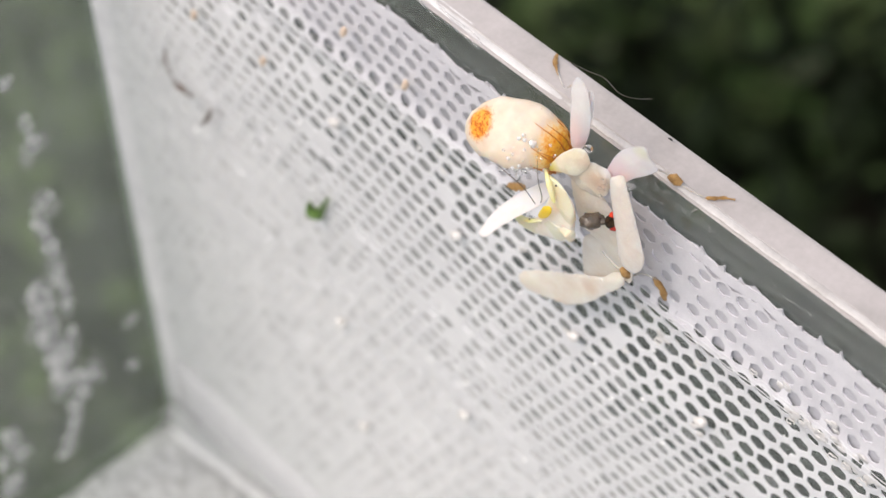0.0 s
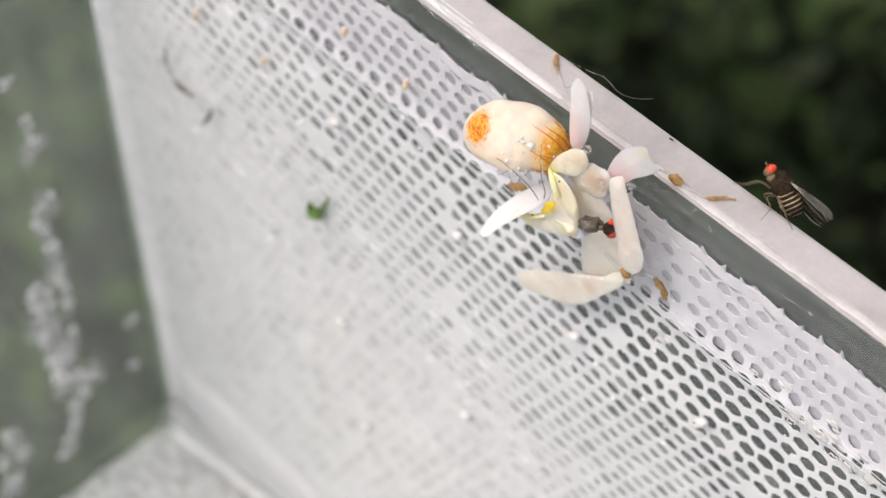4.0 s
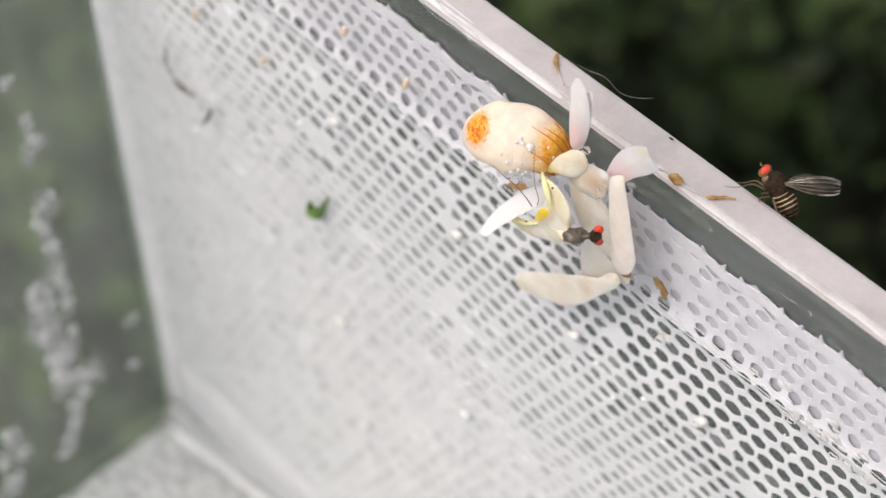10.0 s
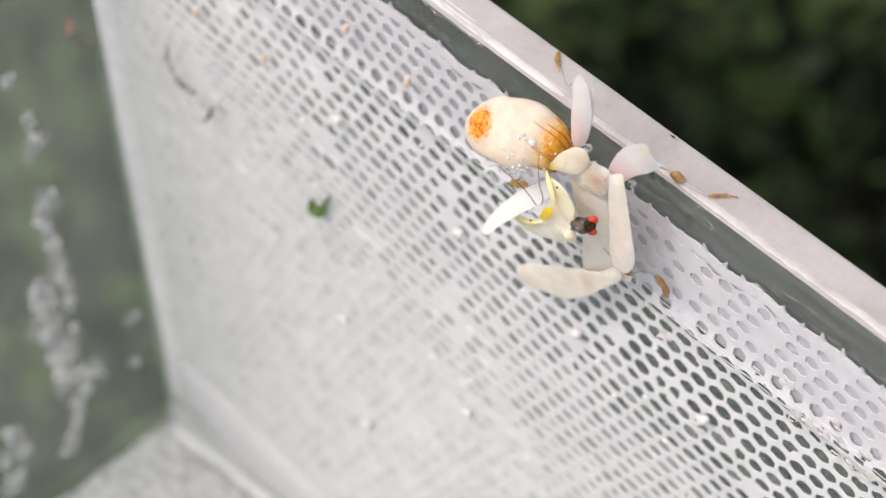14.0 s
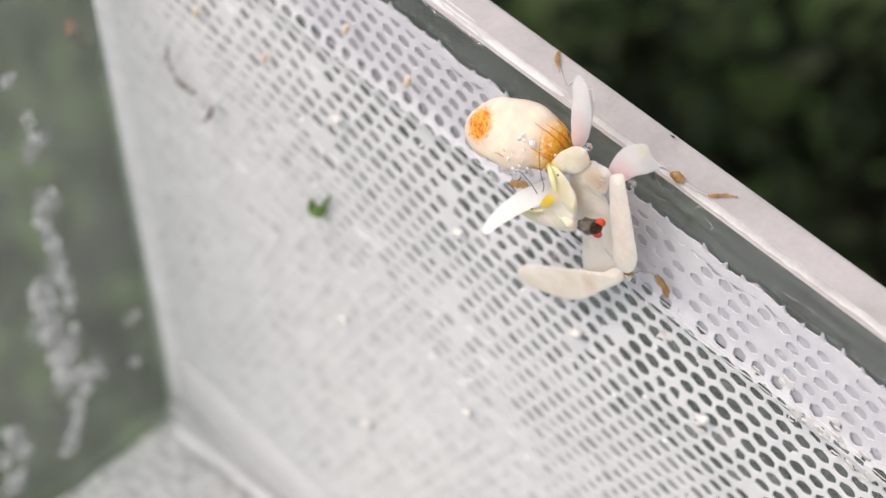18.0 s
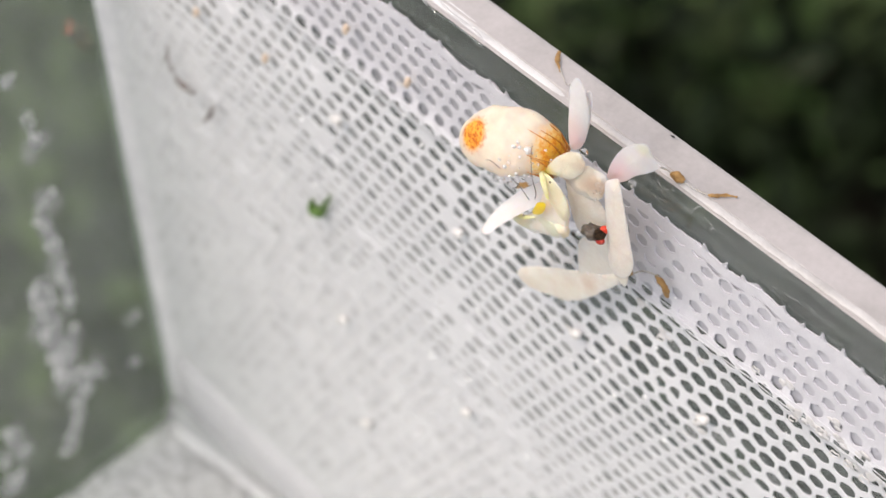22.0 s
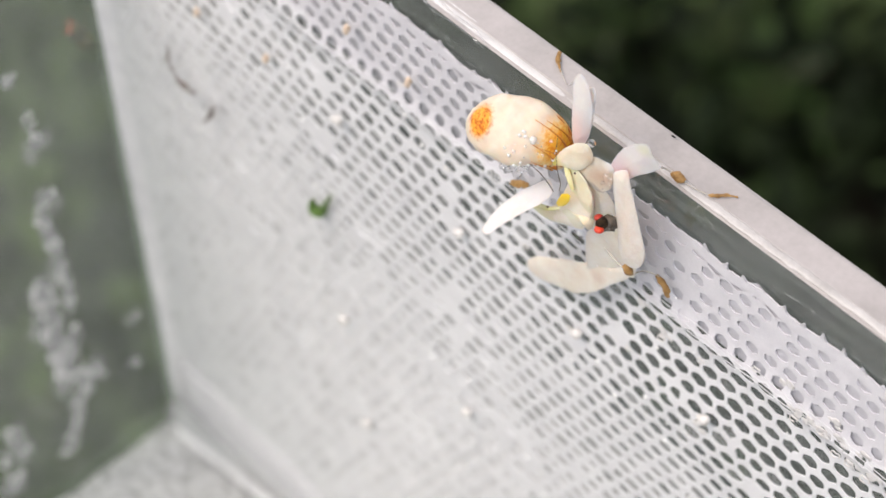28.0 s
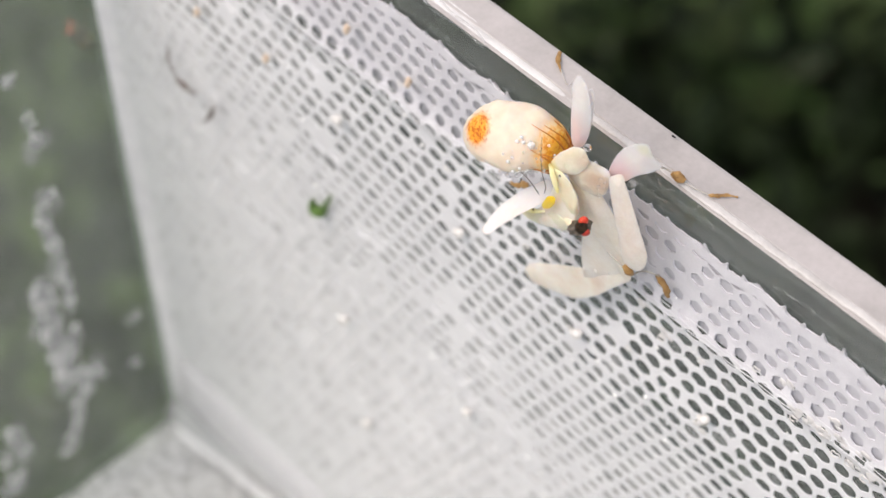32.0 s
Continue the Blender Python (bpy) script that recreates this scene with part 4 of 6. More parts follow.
foreleg_femur_far = leaf("foreleg_femur", mantis, FARSKIN, "thick cream raptorial foreleg", ELBOW, ((40.03, -1.40, 56.64), (40.24, -1.40, 56.25), (40.75, -1.40, 56.13), (41.67, -1.50, 56.61), (42.74, -1.55, 57.22), (43.59, -1.60, 57.69), (44.37, -1.60, 58.38), (45.06, -1.60, 59.19), (45.73, -1.60, 60.16), (46.46, -1.60, 61.31), (47.13, -1.55, 62.27), (47.42, -1.50, 63.00), (47.25, -1.50, 63.48), (46.73, -1.50, 63.18), (46.13, -1.55, 62.31), (45.43, -1.60, 61.79), (44.67, -1.60, 61.23), (43.47, -1.55, 60.21), (42.24, -1.50, 59.21), (40.98, -1.45, 58.10), (40.32, -1.40, 57.30)), 0.38, ((40.79, -1.45, 57.05), (46.89, -1.55, 62.55)), edge=1.4, wob=0.06)
for p in spline([(42.92, -1.80, 59.98), (44.27, -2.00, 61.27), (45.27, -2.00, 61.96), (46.27, -1.90, 62.48)], 5):
    p = Vector(p)
    lean = LIFT * 0.7 - RIGHT * 0.5
    v = part("spine", loft(bmesh.new(), [(p - lean * 0.05, 0.05), (p + lean * 0.05, 0.035), (p + lean * 0.13, 0.008)], rings=6, segs=6), PALE, foreleg_femur_far, "", ELBOW)
    v.location = (0, 0, 0)
ob = body("joint", strip(((47.51, -2.20, 64.72), 4), ((47.85, -2.20, 64.59), 8), ((47.94, -2.00, 64.22), 4)), BROWN, mantis, "brown foreleg joint", wob=0.4)
hind_pink = surface("hind_lobe_skin", (0.80, 0.71, 0.69), (0.88, 0.82, 0.79), 0.38, 0.8, 0.35, 0.6, flush=((Vector((44.56, -2.60, 71.33)) - HIP, 2.6, (0.76, 0.54, 0.55)),))
mid_pink = surface("mid_lobe_skin", (0.84, 0.74, 0.73), (0.90, 0.82, 0.80), 0.38, 0.8, 0.35, 0.6, flush=((Vector((46.45, -2.00, 70.50)), 2.8, (0.82, 0.56, 0.59)), (Vector((48.47, -2.30, 74.26)), 0.75, (0.80, 0.74, 0.60))))
hind_leg_lobe = leaf("hind_leg_lobe", mantis, hind_pink, "pale pink petal-like leg lobe", HIP, ((44.03, -2.30, 70.80), (43.85, -2.30, 71.99), (43.87, -2.30, 73.78), (43.88, -2.30, 74.87), (44.07, -2.30, 75.55), (44.31, -2.30, 75.85), (44.63, -2.30, 75.69), (44.99, -2.40, 75.29), (45.21, -2.40, 74.23), (45.06, -2.30, 72.66), (44.58, -2.20, 71.10)), 0.14, ((44.17, -2.30, 74.79), (44.40, -2.30, 71.64)), edge=1.4)
leaf("leg_ridge", hind_leg_lobe, hind_pink, "pale ridge", HIP, ((44.45, -2.20, 74.08), (44.77, -2.20, 75.11), (45.04, -2.20, 75.40), (45.17, -2.20, 74.93), (45.14, -2.20, 73.78), (45.03, -2.20, 72.90), (44.75, -2.20, 71.56), (44.24, -2.20, 71.54)), 0.12, ((44.93, -2.20, 74.70), (44.72, -2.20, 72.26)), edge=1.4)
mid = leaf("mid_leg_lobe", mantis, mid_pink, "pale pink petal-like leg lobe", (0, 0, 0), ((45.99, -1.90, 69.73), (46.15, -2.00, 70.74), (46.67, -2.20, 72.15), (47.20, -2.30, 73.24), (47.81, -2.40, 74.07), (48.34, -2.40, 74.58), (48.70, -2.35, 74.68), (48.80, -2.20, 74.06), (48.93, -2.00, 73.52), (49.05, -1.80, 73.06), (48.74, -1.80, 72.52), (48.33, -1.90, 72.06), (47.76, -2.00, 71.49), (47.20, -2.00, 70.65), (46.56, -1.90, 69.97)), 0.22, ((46.61, -2.00, 70.80), (48.19, -2.20, 73.31)), edge=1.2, wob=0.03)
low = leaf("hind_leg_lobe", mantis, WHITISH, "pale petal-like leg lobe", (0, 0, 0), ((40.95, -5.30, 64.30), (40.80, -5.00, 64.35), (40.95, -4.20, 65.14), (41.50, -3.50, 66.10), (42.13, -2.90, 66.82), (42.76, -2.50, 67.41), (43.38, -2.90, 67.35), (43.18, -3.30, 66.74), (42.52, -4.10, 66.00), (41.87, -4.80, 65.16), (41.39, -5.30, 64.42)), 0.10, ((41.12, -4.80, 64.58), (42.83, -2.95, 67.00)), edge=2.2, wob=0.02)
for rows in ([((48.30, -1.30, 72.09), 0.07), ((47.91, 0.01, 70.40), 0.045), ((48.39, 0.30, 69.95), 0.04)], [((48.39, 0.30, 69.95), 0.03), ((49.35, 0.34, 69.95), 0.026), ((50.15, 0.62, 69.90), 0.026)],
             [((43.99, -2.20, 75.11), 0.05), ((40.94, 0.53, 70.40), 0.025), ((39.75, 1.30, 70.00), 0.025)], [((46.99, -1.00, 62.36), 0.045), ((47.75, -0.90, 63.30), 0.033), ((48.60, -0.70, 63.45), 0.028)],
             [((41.81, -1.50, 65.30), 0.055), ((39.98, -0.90, 63.13), 0.045), ((38.78, -0.70, 62.01), 0.04)], [((45.99, -1.90, 64.40), 0.03), ((46.85, -2.00, 64.29), 0.045), ((47.53, -2.00, 64.20), 0.05)]):
    body("shin", rows, LIMB, mantis, "thin glassy shin", flat=0.9, rings=10, segs=8)
for rows in (strip(((48.04, 0.20, 70.10), 3), ((48.36, 0.23, 70.15), 7), ((48.80, 0.30, 70.05), 4)), strip(((50.10, 0.52, 69.95), 1.5), ((50.29, 0.61, 70.00), 3), ((50.68, 1.04, 70.00), 3.2), ((51.13, 1.40, 69.95), 2.5)),
             strip(((39.89, 1.19, 69.95), 2), ((39.31, 1.59, 70.00), 4), ((38.90, 2.09, 69.95), 3)), strip(((48.38, -0.70, 63.38), 3), ((48.74, -0.75, 63.17), 5), ((49.07, -0.75, 62.84), 6), ((49.24, -0.70, 62.36), 3)),
             strip(((38.47, -0.80, 62.10), 4), ((39.18, -0.90, 62.53), 8), ((39.74, -0.90, 63.10), 4))):
    body("foot", rows, BROWN, mantis, "brown segmented foot", flat=0.5, rings=34, segs=12, wob=1.0)
rng = np.random.default_rng(2)
for k in range(46):
    p = on_belly(0.62, 78, 1.0) if not k else on_belly(rng.uniform(0.52, 0.84), rng.choice((rng.uniform(60, 105), rng.uniform(-12, 30), rng.uniform(0, 60))), 1.02)
    r = rng.uniform(0.03, 0.10) if k else 0.2
    b = part("dew_drop", ball(bmesh.new(), p, (r, r, r), detail=2, wob=0.35), DEW if k > 22 else BRIGHTDEW, abdomen, "small round dew drop", WAIST)
    b.location = (0, 0, 0)
for x, y, z, r in ((40.10, -3.00, 66.25, 0.20), (40.48, -2.80, 66.23, 0.26), (41.07, -2.80, 66.64, 0.22), (40.01, -2.60, 65.40, 0.16), (40.46, -2.50, 65.52, 0.30), (39.49, -2.60, 65.13, 0.14), (41.28, -2.70, 66.57, 0.15), (40.75, -2.75, 66.10, 0.12)):
    b = part("dew_drop", ball(bmesh.new(), (x, y, z), (r, r * 0.9, r), detail=3, wob=0.3), DROP, abdomen, "large clear drop", WAIST)
    b.location = (0, 0, 0)
for x, y, z, r in ((47.42, -1.90, 70.71, 0.10), (47.49, -1.70, 70.48, 0.13), (47.51, -1.90, 70.46, 0.08)):
    part("dew_drop", ball(bmesh.new(), (x, y, z), (r, r, r), detail=2, wob=0.3), DEW, mantis, "small round dew drop")
for p, r in (((45.10, -2.50, 71.70), 0.2), ((46.39, -2.90, 70.77), 0.12), ((46.59, -2.80, 70.61), 0.1), ((46.27, -2.90, 70.17), 0.1), ((46.62, -2.90, 70.39), 0.08), ((46.11, -2.70, 69.28), 0.09)):
    b = part("dew_drop", ball(bmesh.new(), p, (r, r, r), detail=3, wob=0.2), DROP, thorax, "small round dew drop", CHEST)
    b.location = (0, 0, 0)


# ---- flies ----
def fly_parts(parent, winged):
    """A small dark fly, head along x, back along z, in its own millimetres."""
    bm = ball(bmesh.new(), (0, 0, 0.02), (0.70, 0.52, 0.52), detail=3, wob=0.10)
    part("thorax", bm, FLYDARK, parent, "dark bristly thorax")
    part("head", ball(bmesh.new(), (0.78, 0, -0.02), (0.24, 0.38, 0.34)), FLYTAN, parent, "tan head")
    for s in (-1, 1):
        part("eye", ball(bmesh.new(), (0.83, 0.25 * s, 0.04), (0.18, 0.15, 0.25)), REDEYE, parent, "bright red eye")
        part("antenna", loft(bmesh.new(), [((1.0, 0.06 * s, 0.05), 0.04), ((1.12, 0.10 * s, 0.0), 0.03), ((1.2, 0.14 * s, 0.06), 0.01)], face=(0, 0, 1), rings=6, segs=6), FLYTAN, parent)
    if not winged:
        return
    part("scutellum", ball(bmesh.new(), (-0.52, 0, 0.28), (0.20, 0.24, 0.14)), FLYDARK, parent)
    part("collar", ball(bmesh.new(), (0.46, 0, -0.12), (0.24, 0.36, 0.30), detail=2, wob=0.15), FLYTAN, parent, "tan neck and breast")
    part("belly", loft(bmesh.new(), [((-0.30, 0, -0.28), 0.22), ((-0.80, 0, -0.36), 0.36), ((-1.20, 0, -0.36), 0.28), ((-1.45, 0, -0.28), 0.08)], flat=0.7, face=(0, 0, 1), rings=14, segs=14), FLYPALE, parent, "pale tan belly")
    for k in range(13):
        x = -0.40 - 0.095 * k
        w = 0.55 * math.sin(math.pi * min(1, (k + 3.4) / 16.8)) ** 0.75
        sag = -0.05 - 0.012 * k
        d = 0.034 if k % 2 else 0.100
        bm = loft(bmesh.new(), [((x + d, 0, sag + d * 0.2), w * 0.95), ((x, 0, sag), w * (1.015 if k % 2 else 1.0)), ((x - d, 0, sag - d * 0.2), w * 0.95)], flat=0.92, face=(0, 0, 1), rings=6, segs=18)
        part("abdomen_band", bm, FLYPALE if k % 2 else FLYBAND, parent, "pale tan band" if k % 2 else "dark brown band")
    for s in (-1, 1):
        near = s > 0
        for hip, knee, shin, toe in (((0.16, 0.20, -0.47), (0.68, 0.50, -0.72), (0.95, 0.60, -1.27), (1.36, 0.75, -1.73)),
                                     ((-0.23, 0.20, -0.49), (-0.02, 0.55, -0.86), (-0.45, 0.80, -1.05), (-0.55, 1.40, -1.72)),
                                     ((-0.39, 0.20, -0.44), (-0.97, 0.55, -0.61), (-1.26, 0.80, -0.72), (-1.72, 1.35, -0.87))):
            bm = loft(bmesh.new(), [((x if near else x * 0.9 + 0.05, y if near else -0.6 * y, z if near else z * 0.92), w) for (x, y, z), w in ((hip, 0.065), (knee, 0.045), (shin, 0.026), (toe, 0.013))], face=(1, 0, 0.2), rings=20, segs=7)
            part("leg", bm, FLYLEG, parent, "thin tan leg")
    for k in range(14):
        t = 2.4 * k
        p = (0.40 * math.cos(t) * 0.9, 0.30 * math.sin(t), 0.36)
        bm = loft(bmesh.new(), [(p, 0.016), ((p[0] - 0.06, p[1] * 1.2, 0.54), 0.012), ((p[0] - 0.16, p[1] * 1.25, 0.66), 0.005)], face=(0, 1, 0), rings=5, segs=5)
        part("bristle", bm, FLYDARK, parent)


def wing(parent, s):
    """A thin clear wing with raised veins; it is hinged at its root."""
    hinge = Vector((-0.10, 0.34 * s, 0.34))
    bm = bmesh.new()
    outline = []
    for k in range(28):
        t = 2 * math.pi * k / 28
        u = 0.5 - 0.5 * math.cos(t)
        half = 0.46 * math.sin(math.pi * u ** 0.8) ** 0.75
        outline.append((-2.55 * u, half * (1 if t < math.pi else -1), 0.05 * math.sin(5 * u)))
    top = [bm.verts.new(Vector(p) + Vector((0, 0, 0.006))) for p in outline]
    bot = [bm.verts.new(Vector(p) - Vector((0, 0, 0.006))) for p in outline]
    bm.faces.new(top)
    bm.faces.new(list(reversed(bot)))
    for k in range(28):
        bm.faces.new((top[k], top[(k + 1) % 28], bot[(k + 1) % 28], bot[k]))
    w = part("wing", bm, WING, parent, "clear veined wing")
    for a in (-0.40, -0.22, -0.02, 0.18, 0.36):
        bm = loft(bmesh.new(), [((-0.05, a * 0.12, 0.02), 0.022), ((-1.2, a * 0.95, 0.03), 0.014), ((-2.05, a * 1.05, 0.03), 0.011), ((-2.46, a * 0.7, 0.0), 0.008)], face=(0, 0, 1), rings=12, segs=6)
        part("wing_vein", bm, WINGVEIN, w)
    w.location = hinge * MM
    return w, hinge


fly = thing("fruit_fly", "small dark fruit fly with red eyes and banded abdomen", "fly")
fly_parts(fly, True)
fly.scale = (1.06, 1.06, 1.06)
wing_near, HINGE_NEAR = wing(fly, -1)
wing_far, HINGE_FAR = wing(fly, 1)
prey = thing("prey_fly", "half-eaten dark fly with a red eye held in the jaws", "fly", tuple(PREY_AT))
bm = ball(bmesh.new(), (0, 0, 0), (0.54, 0.40, 0.38), axis=RIGHT, wob=0.45, detail=3)
prey_thorax = part("thorax", bm, PREYDARK, prey, "dark torn thorax")
part("head", ball(bmesh.new(), -RIGHT * 0.06 - TOWARDS * 0.1, (0.32, 0.36, 0.32), axis=RIGHT, wob=0.2), FLYDARK, prey, "dark head")
part("torn_neck", ball(bmesh.new(), -RIGHT * 0.42 - TOWARDS * 0.2, (0.34, 0.15, 0.16), axis=RIGHT, wob=0.5), PREYDARK, prey, "dark torn neck")
for s in (-1, 1):
    part("eye", ball(bmesh.new(), LIFT * 0.28 * s + TOWARDS * (0.02 if s > 0 else -0.06) + RIGHT * 0.07, (0.25, 0.18, 0.27) if s > 0 else (0.24, 0.16, 0.22), axis=RIGHT), REDEYE if s > 0 else DULLEYE, prey, "bright red eye")


# ---- crumbs, drops and streaks ----
def crumb(name, at, size, mat, label, category, axis=(1, 0, 0), group="", wob=0.5):
    ob = part(name, ball(bmesh.new(), (0, 0, 0), size, axis=axis, wob=wob), mat)
    ob.location = mm(at)
    return tagged(ob, label, category, group)


bm = loft(bmesh.new(), strip(((21.96, -1.10, 46.63), 3), ((22.06, -1.10, 45.75), 13), ((22.75, -1.10, 46.06), 12), ((23.19, -1.10, 47.06), 7), ((23.84, -1.10, 48.58), 3)), flat=0.4, wob=0.2)
tagged(part("leaf_sprig", bm, SPRIG), "small curled green leaf scrap caught on the netting", "leaf")
for at in ((26.15, -0.80, 64.18), (12.72, -1.00, 55.70), (18.92, -1.00, 56.49), (30.86, -0.80, 63.70)):
    crumb("tan_crumb", at, (0.42, 0.22, 0.2), TAN, "tan crumb stuck on the netting", "crumb", (0.3, 0, 1), "crumbs on the net")
for at in ((23.87, -1.10, 36.30), (34.62, -1.00, 54.64), (35.06, -1.20, 37.86), (43.51, -1.00, 54.05), (52.42, -1.00, 55.38), (24.89, -1.00, 56.07), (25.19, -1.00, 25.88)):
    crumb("white_fleck", at, (0.45, 0.25, 0.3), FLECK, "wet white fleck on the netting", "fleck", (1, 0, 0.5), "flecks on the net")
# white rings added for the bright rims of water films in holes
for at, r in (((57.43, -0.60, 60.29), 0.22), ((54.82, -0.50, 61.65), 0.2), ((59.13, -0.60, 61.00), 0.3), ((60.07, -0.60, 60.02), 0.26), ((60.89, -0.60, 60.13), 0.24), ((61.90, -0.60, 59.87), 0.28), ((49.00, -0.70, 58.67), 0.22), ((51.62, -0.70, 59.33), 0.2), ((46.99, -0.80, 55.88), 0.18), ((39.51, -0.80, 57.61), 0.2), ((29.99, -0.60, 62.68), 0.2), ((33.36, -0.60, 58.59), 0.2)):
    pts = [((r * math.cos(0.7 * k), 0.05 * math.sin(2.1 * k), r * math.sin(0.7 * k)), 0.04) for k in range(8)]
    ob = part("film_ring", loft(bmesh.new(), pts, rings=26, segs=6, wob=0.3), FLECK)
    ob.location = mm(at)
    tagged(ob, "tiny white ring standing for a water film in a net hole", "thread", "curls on the net")
crumb("black_speck", (46.55, 1.98, 70.00), (0.14, 0.05, 0.05), BLACK, "tiny black speck on the rim", "speck", (1, 0.1, 0), wob=0.1)
bm = loft(bmesh.new(), [((39.41, 1.96, 70.20), 0.004), ((41.28, 1.65, 71.00), 0.0055), ((42.50, 1.64, 71.40), 0.0055), ((43.62, 1.43, 71.40), 0.0055), ((44.32, 1.87, 71.20), 0.005), ((44.77, 2.57, 71.00), 0.005)], rings=30, segs=6)
silk = part("silk_hair", bm, LIMB)
tagged(silk, "fine pale curved hair on the outer edge of the rim", "hair")


def streak(points, count, size, seed):
    """Dried drops in a row on the clear wall."""
    rng = np.random.default_rng(seed)
    line = spline(points, count)
    ob = thing("water_streak", "pale dried water streak on the clear wall", "streak", tuple(line[0]), "streaks on the side wall")
    for x, y, z in line:
        for k in range(6):
            lump = k in (0, 3) and rng.random() < 0.7
            veil = k == 1
            r = size * (rng.uniform(0.30, 0.55) if lump else rng.uniform(0.6, 1.1) if veil else rng.uniform(0.15, 0.5))
            at = (0.05 + 0.01 * k, y + rng.normal() * size * 0.42, z + rng.normal() * size * 0.7)
            d = part("dried_drop", ball(bmesh.new(), at, (0.04 if veil else 0.10, r, r * rng.uniform(0.8, 1.9)), detail=2 if veil or lump else 1, wob=0.6), LIME if lump else VEIL if veil else RESIDUE, ob, at=at)
            d.location = mm(Vector(at) - Vector(line[0]))


streak(((0.00, -6.83, 40.73), (0.00, -6.74, 39.82)), 2, 0.5, 20)
streak(((0.00, -6.95, 37.90), (0.00, -6.13, 38.25)), 4, 0.55, 21)
streak(((0.00, -7.41, 32.40), (0.00, -6.40, 32.62)), 4, 0.55, 22)
streak(((0.00, -7.48, 31.07), (0.00, -7.21, 28.02), (0.00, -7.01, 23.97), (0.00, -6.86, 20.48)), 22, 0.55, 23)
streak(((0.00, -8.95, 24.79), (0.00, -9.05, 20.54), (0.00, -8.92, 16.24), (0.00, -8.62, 12.91)), 30, 0.95, 24)
streak(((0.00, -8.68, 15.29), (0.00, -7.24, 17.40)), 8, 0.7, 25)
streak(((0.00, -7.41, 11.38), (0.00, -6.14, 11.86)), 8, 0.75, 26)
streak(((0.00, -8.23, 10.44), (0.00, -8.92, 7.36), (0.00, -10.01, 5.03)), 14, 0.6, 27)
streak(((0.00, -15.18, 9.11), (0.00, -13.76, 11.38), (0.00, -13.70, 8.65)), 7, 0.65, 28)
streak(((0.00, -15.54, 5.99), (0.00, -14.56, 6.08)), 6, 0.75, 29)
streak(((0.00, -7.59, 44.83), (0.00, -7.21, 44.95)), 3, 0.4, 30)
streak(((0.00, -2.44, 14.50), (0.00, -1.96, 14.76)), 3, 0.4, 31)
streak(((0.00, -3.17, 9.47), (0.00, -2.49, 9.53)), 3, 0.4, 32)


bm = loft(bmesh.new(), [((9.28, -1.20, 50.25), 0.05), ((9.23, -1.20, 48.79), 0.09), ((9.81, -1.20, 47.80), 0.11), ((10.75, -1.20, 47.61), 0.13), ((11.54, -1.20, 47.82), 0.05)], rings=44, segs=8, wob=1.3)
tagged(part("dark_fibre", bm, HAIR), "dark curled plant fibre on the netting", "fibre")
bm = loft(bmesh.new(), [((13.26, -1.20, 47.95), 0.07), ((12.76, -1.20, 46.76), 0.14), ((12.03, -1.20, 45.59), 0.07)], rings=16, segs=8, wob=0.7)
tagged(part("dark_fibre", bm, HAIR), "short dark plant fibre on the netting", "fibre")


# ---- movement ----
def sway(pivot, dx, dy, turn):
    """A part moved in the camera's picture plane by millimetres and turned about its pivot."""
    m = Matrix.Rotation(radians(turn), 4, TOWARDS)
    m.translation = (pivot + RIGHT * dx + LIFT * dy) * MM
    return m


def aim(at, forward, up):
    """A pose at a point, x along forward and z near up."""
    x = Vector(forward).normalized()
    y = Vector(up).cross(x).normalized()
    m = Matrix((x, y, x.cross(y))).transposed().to_4x4()
    m.translation = mm(at)
    return m


def spread(hinge, yaw, lift, roll=0):
    return Matrix.Translation(hinge * MM) @ pose(0, 0, 0, roll, lift, yaw)


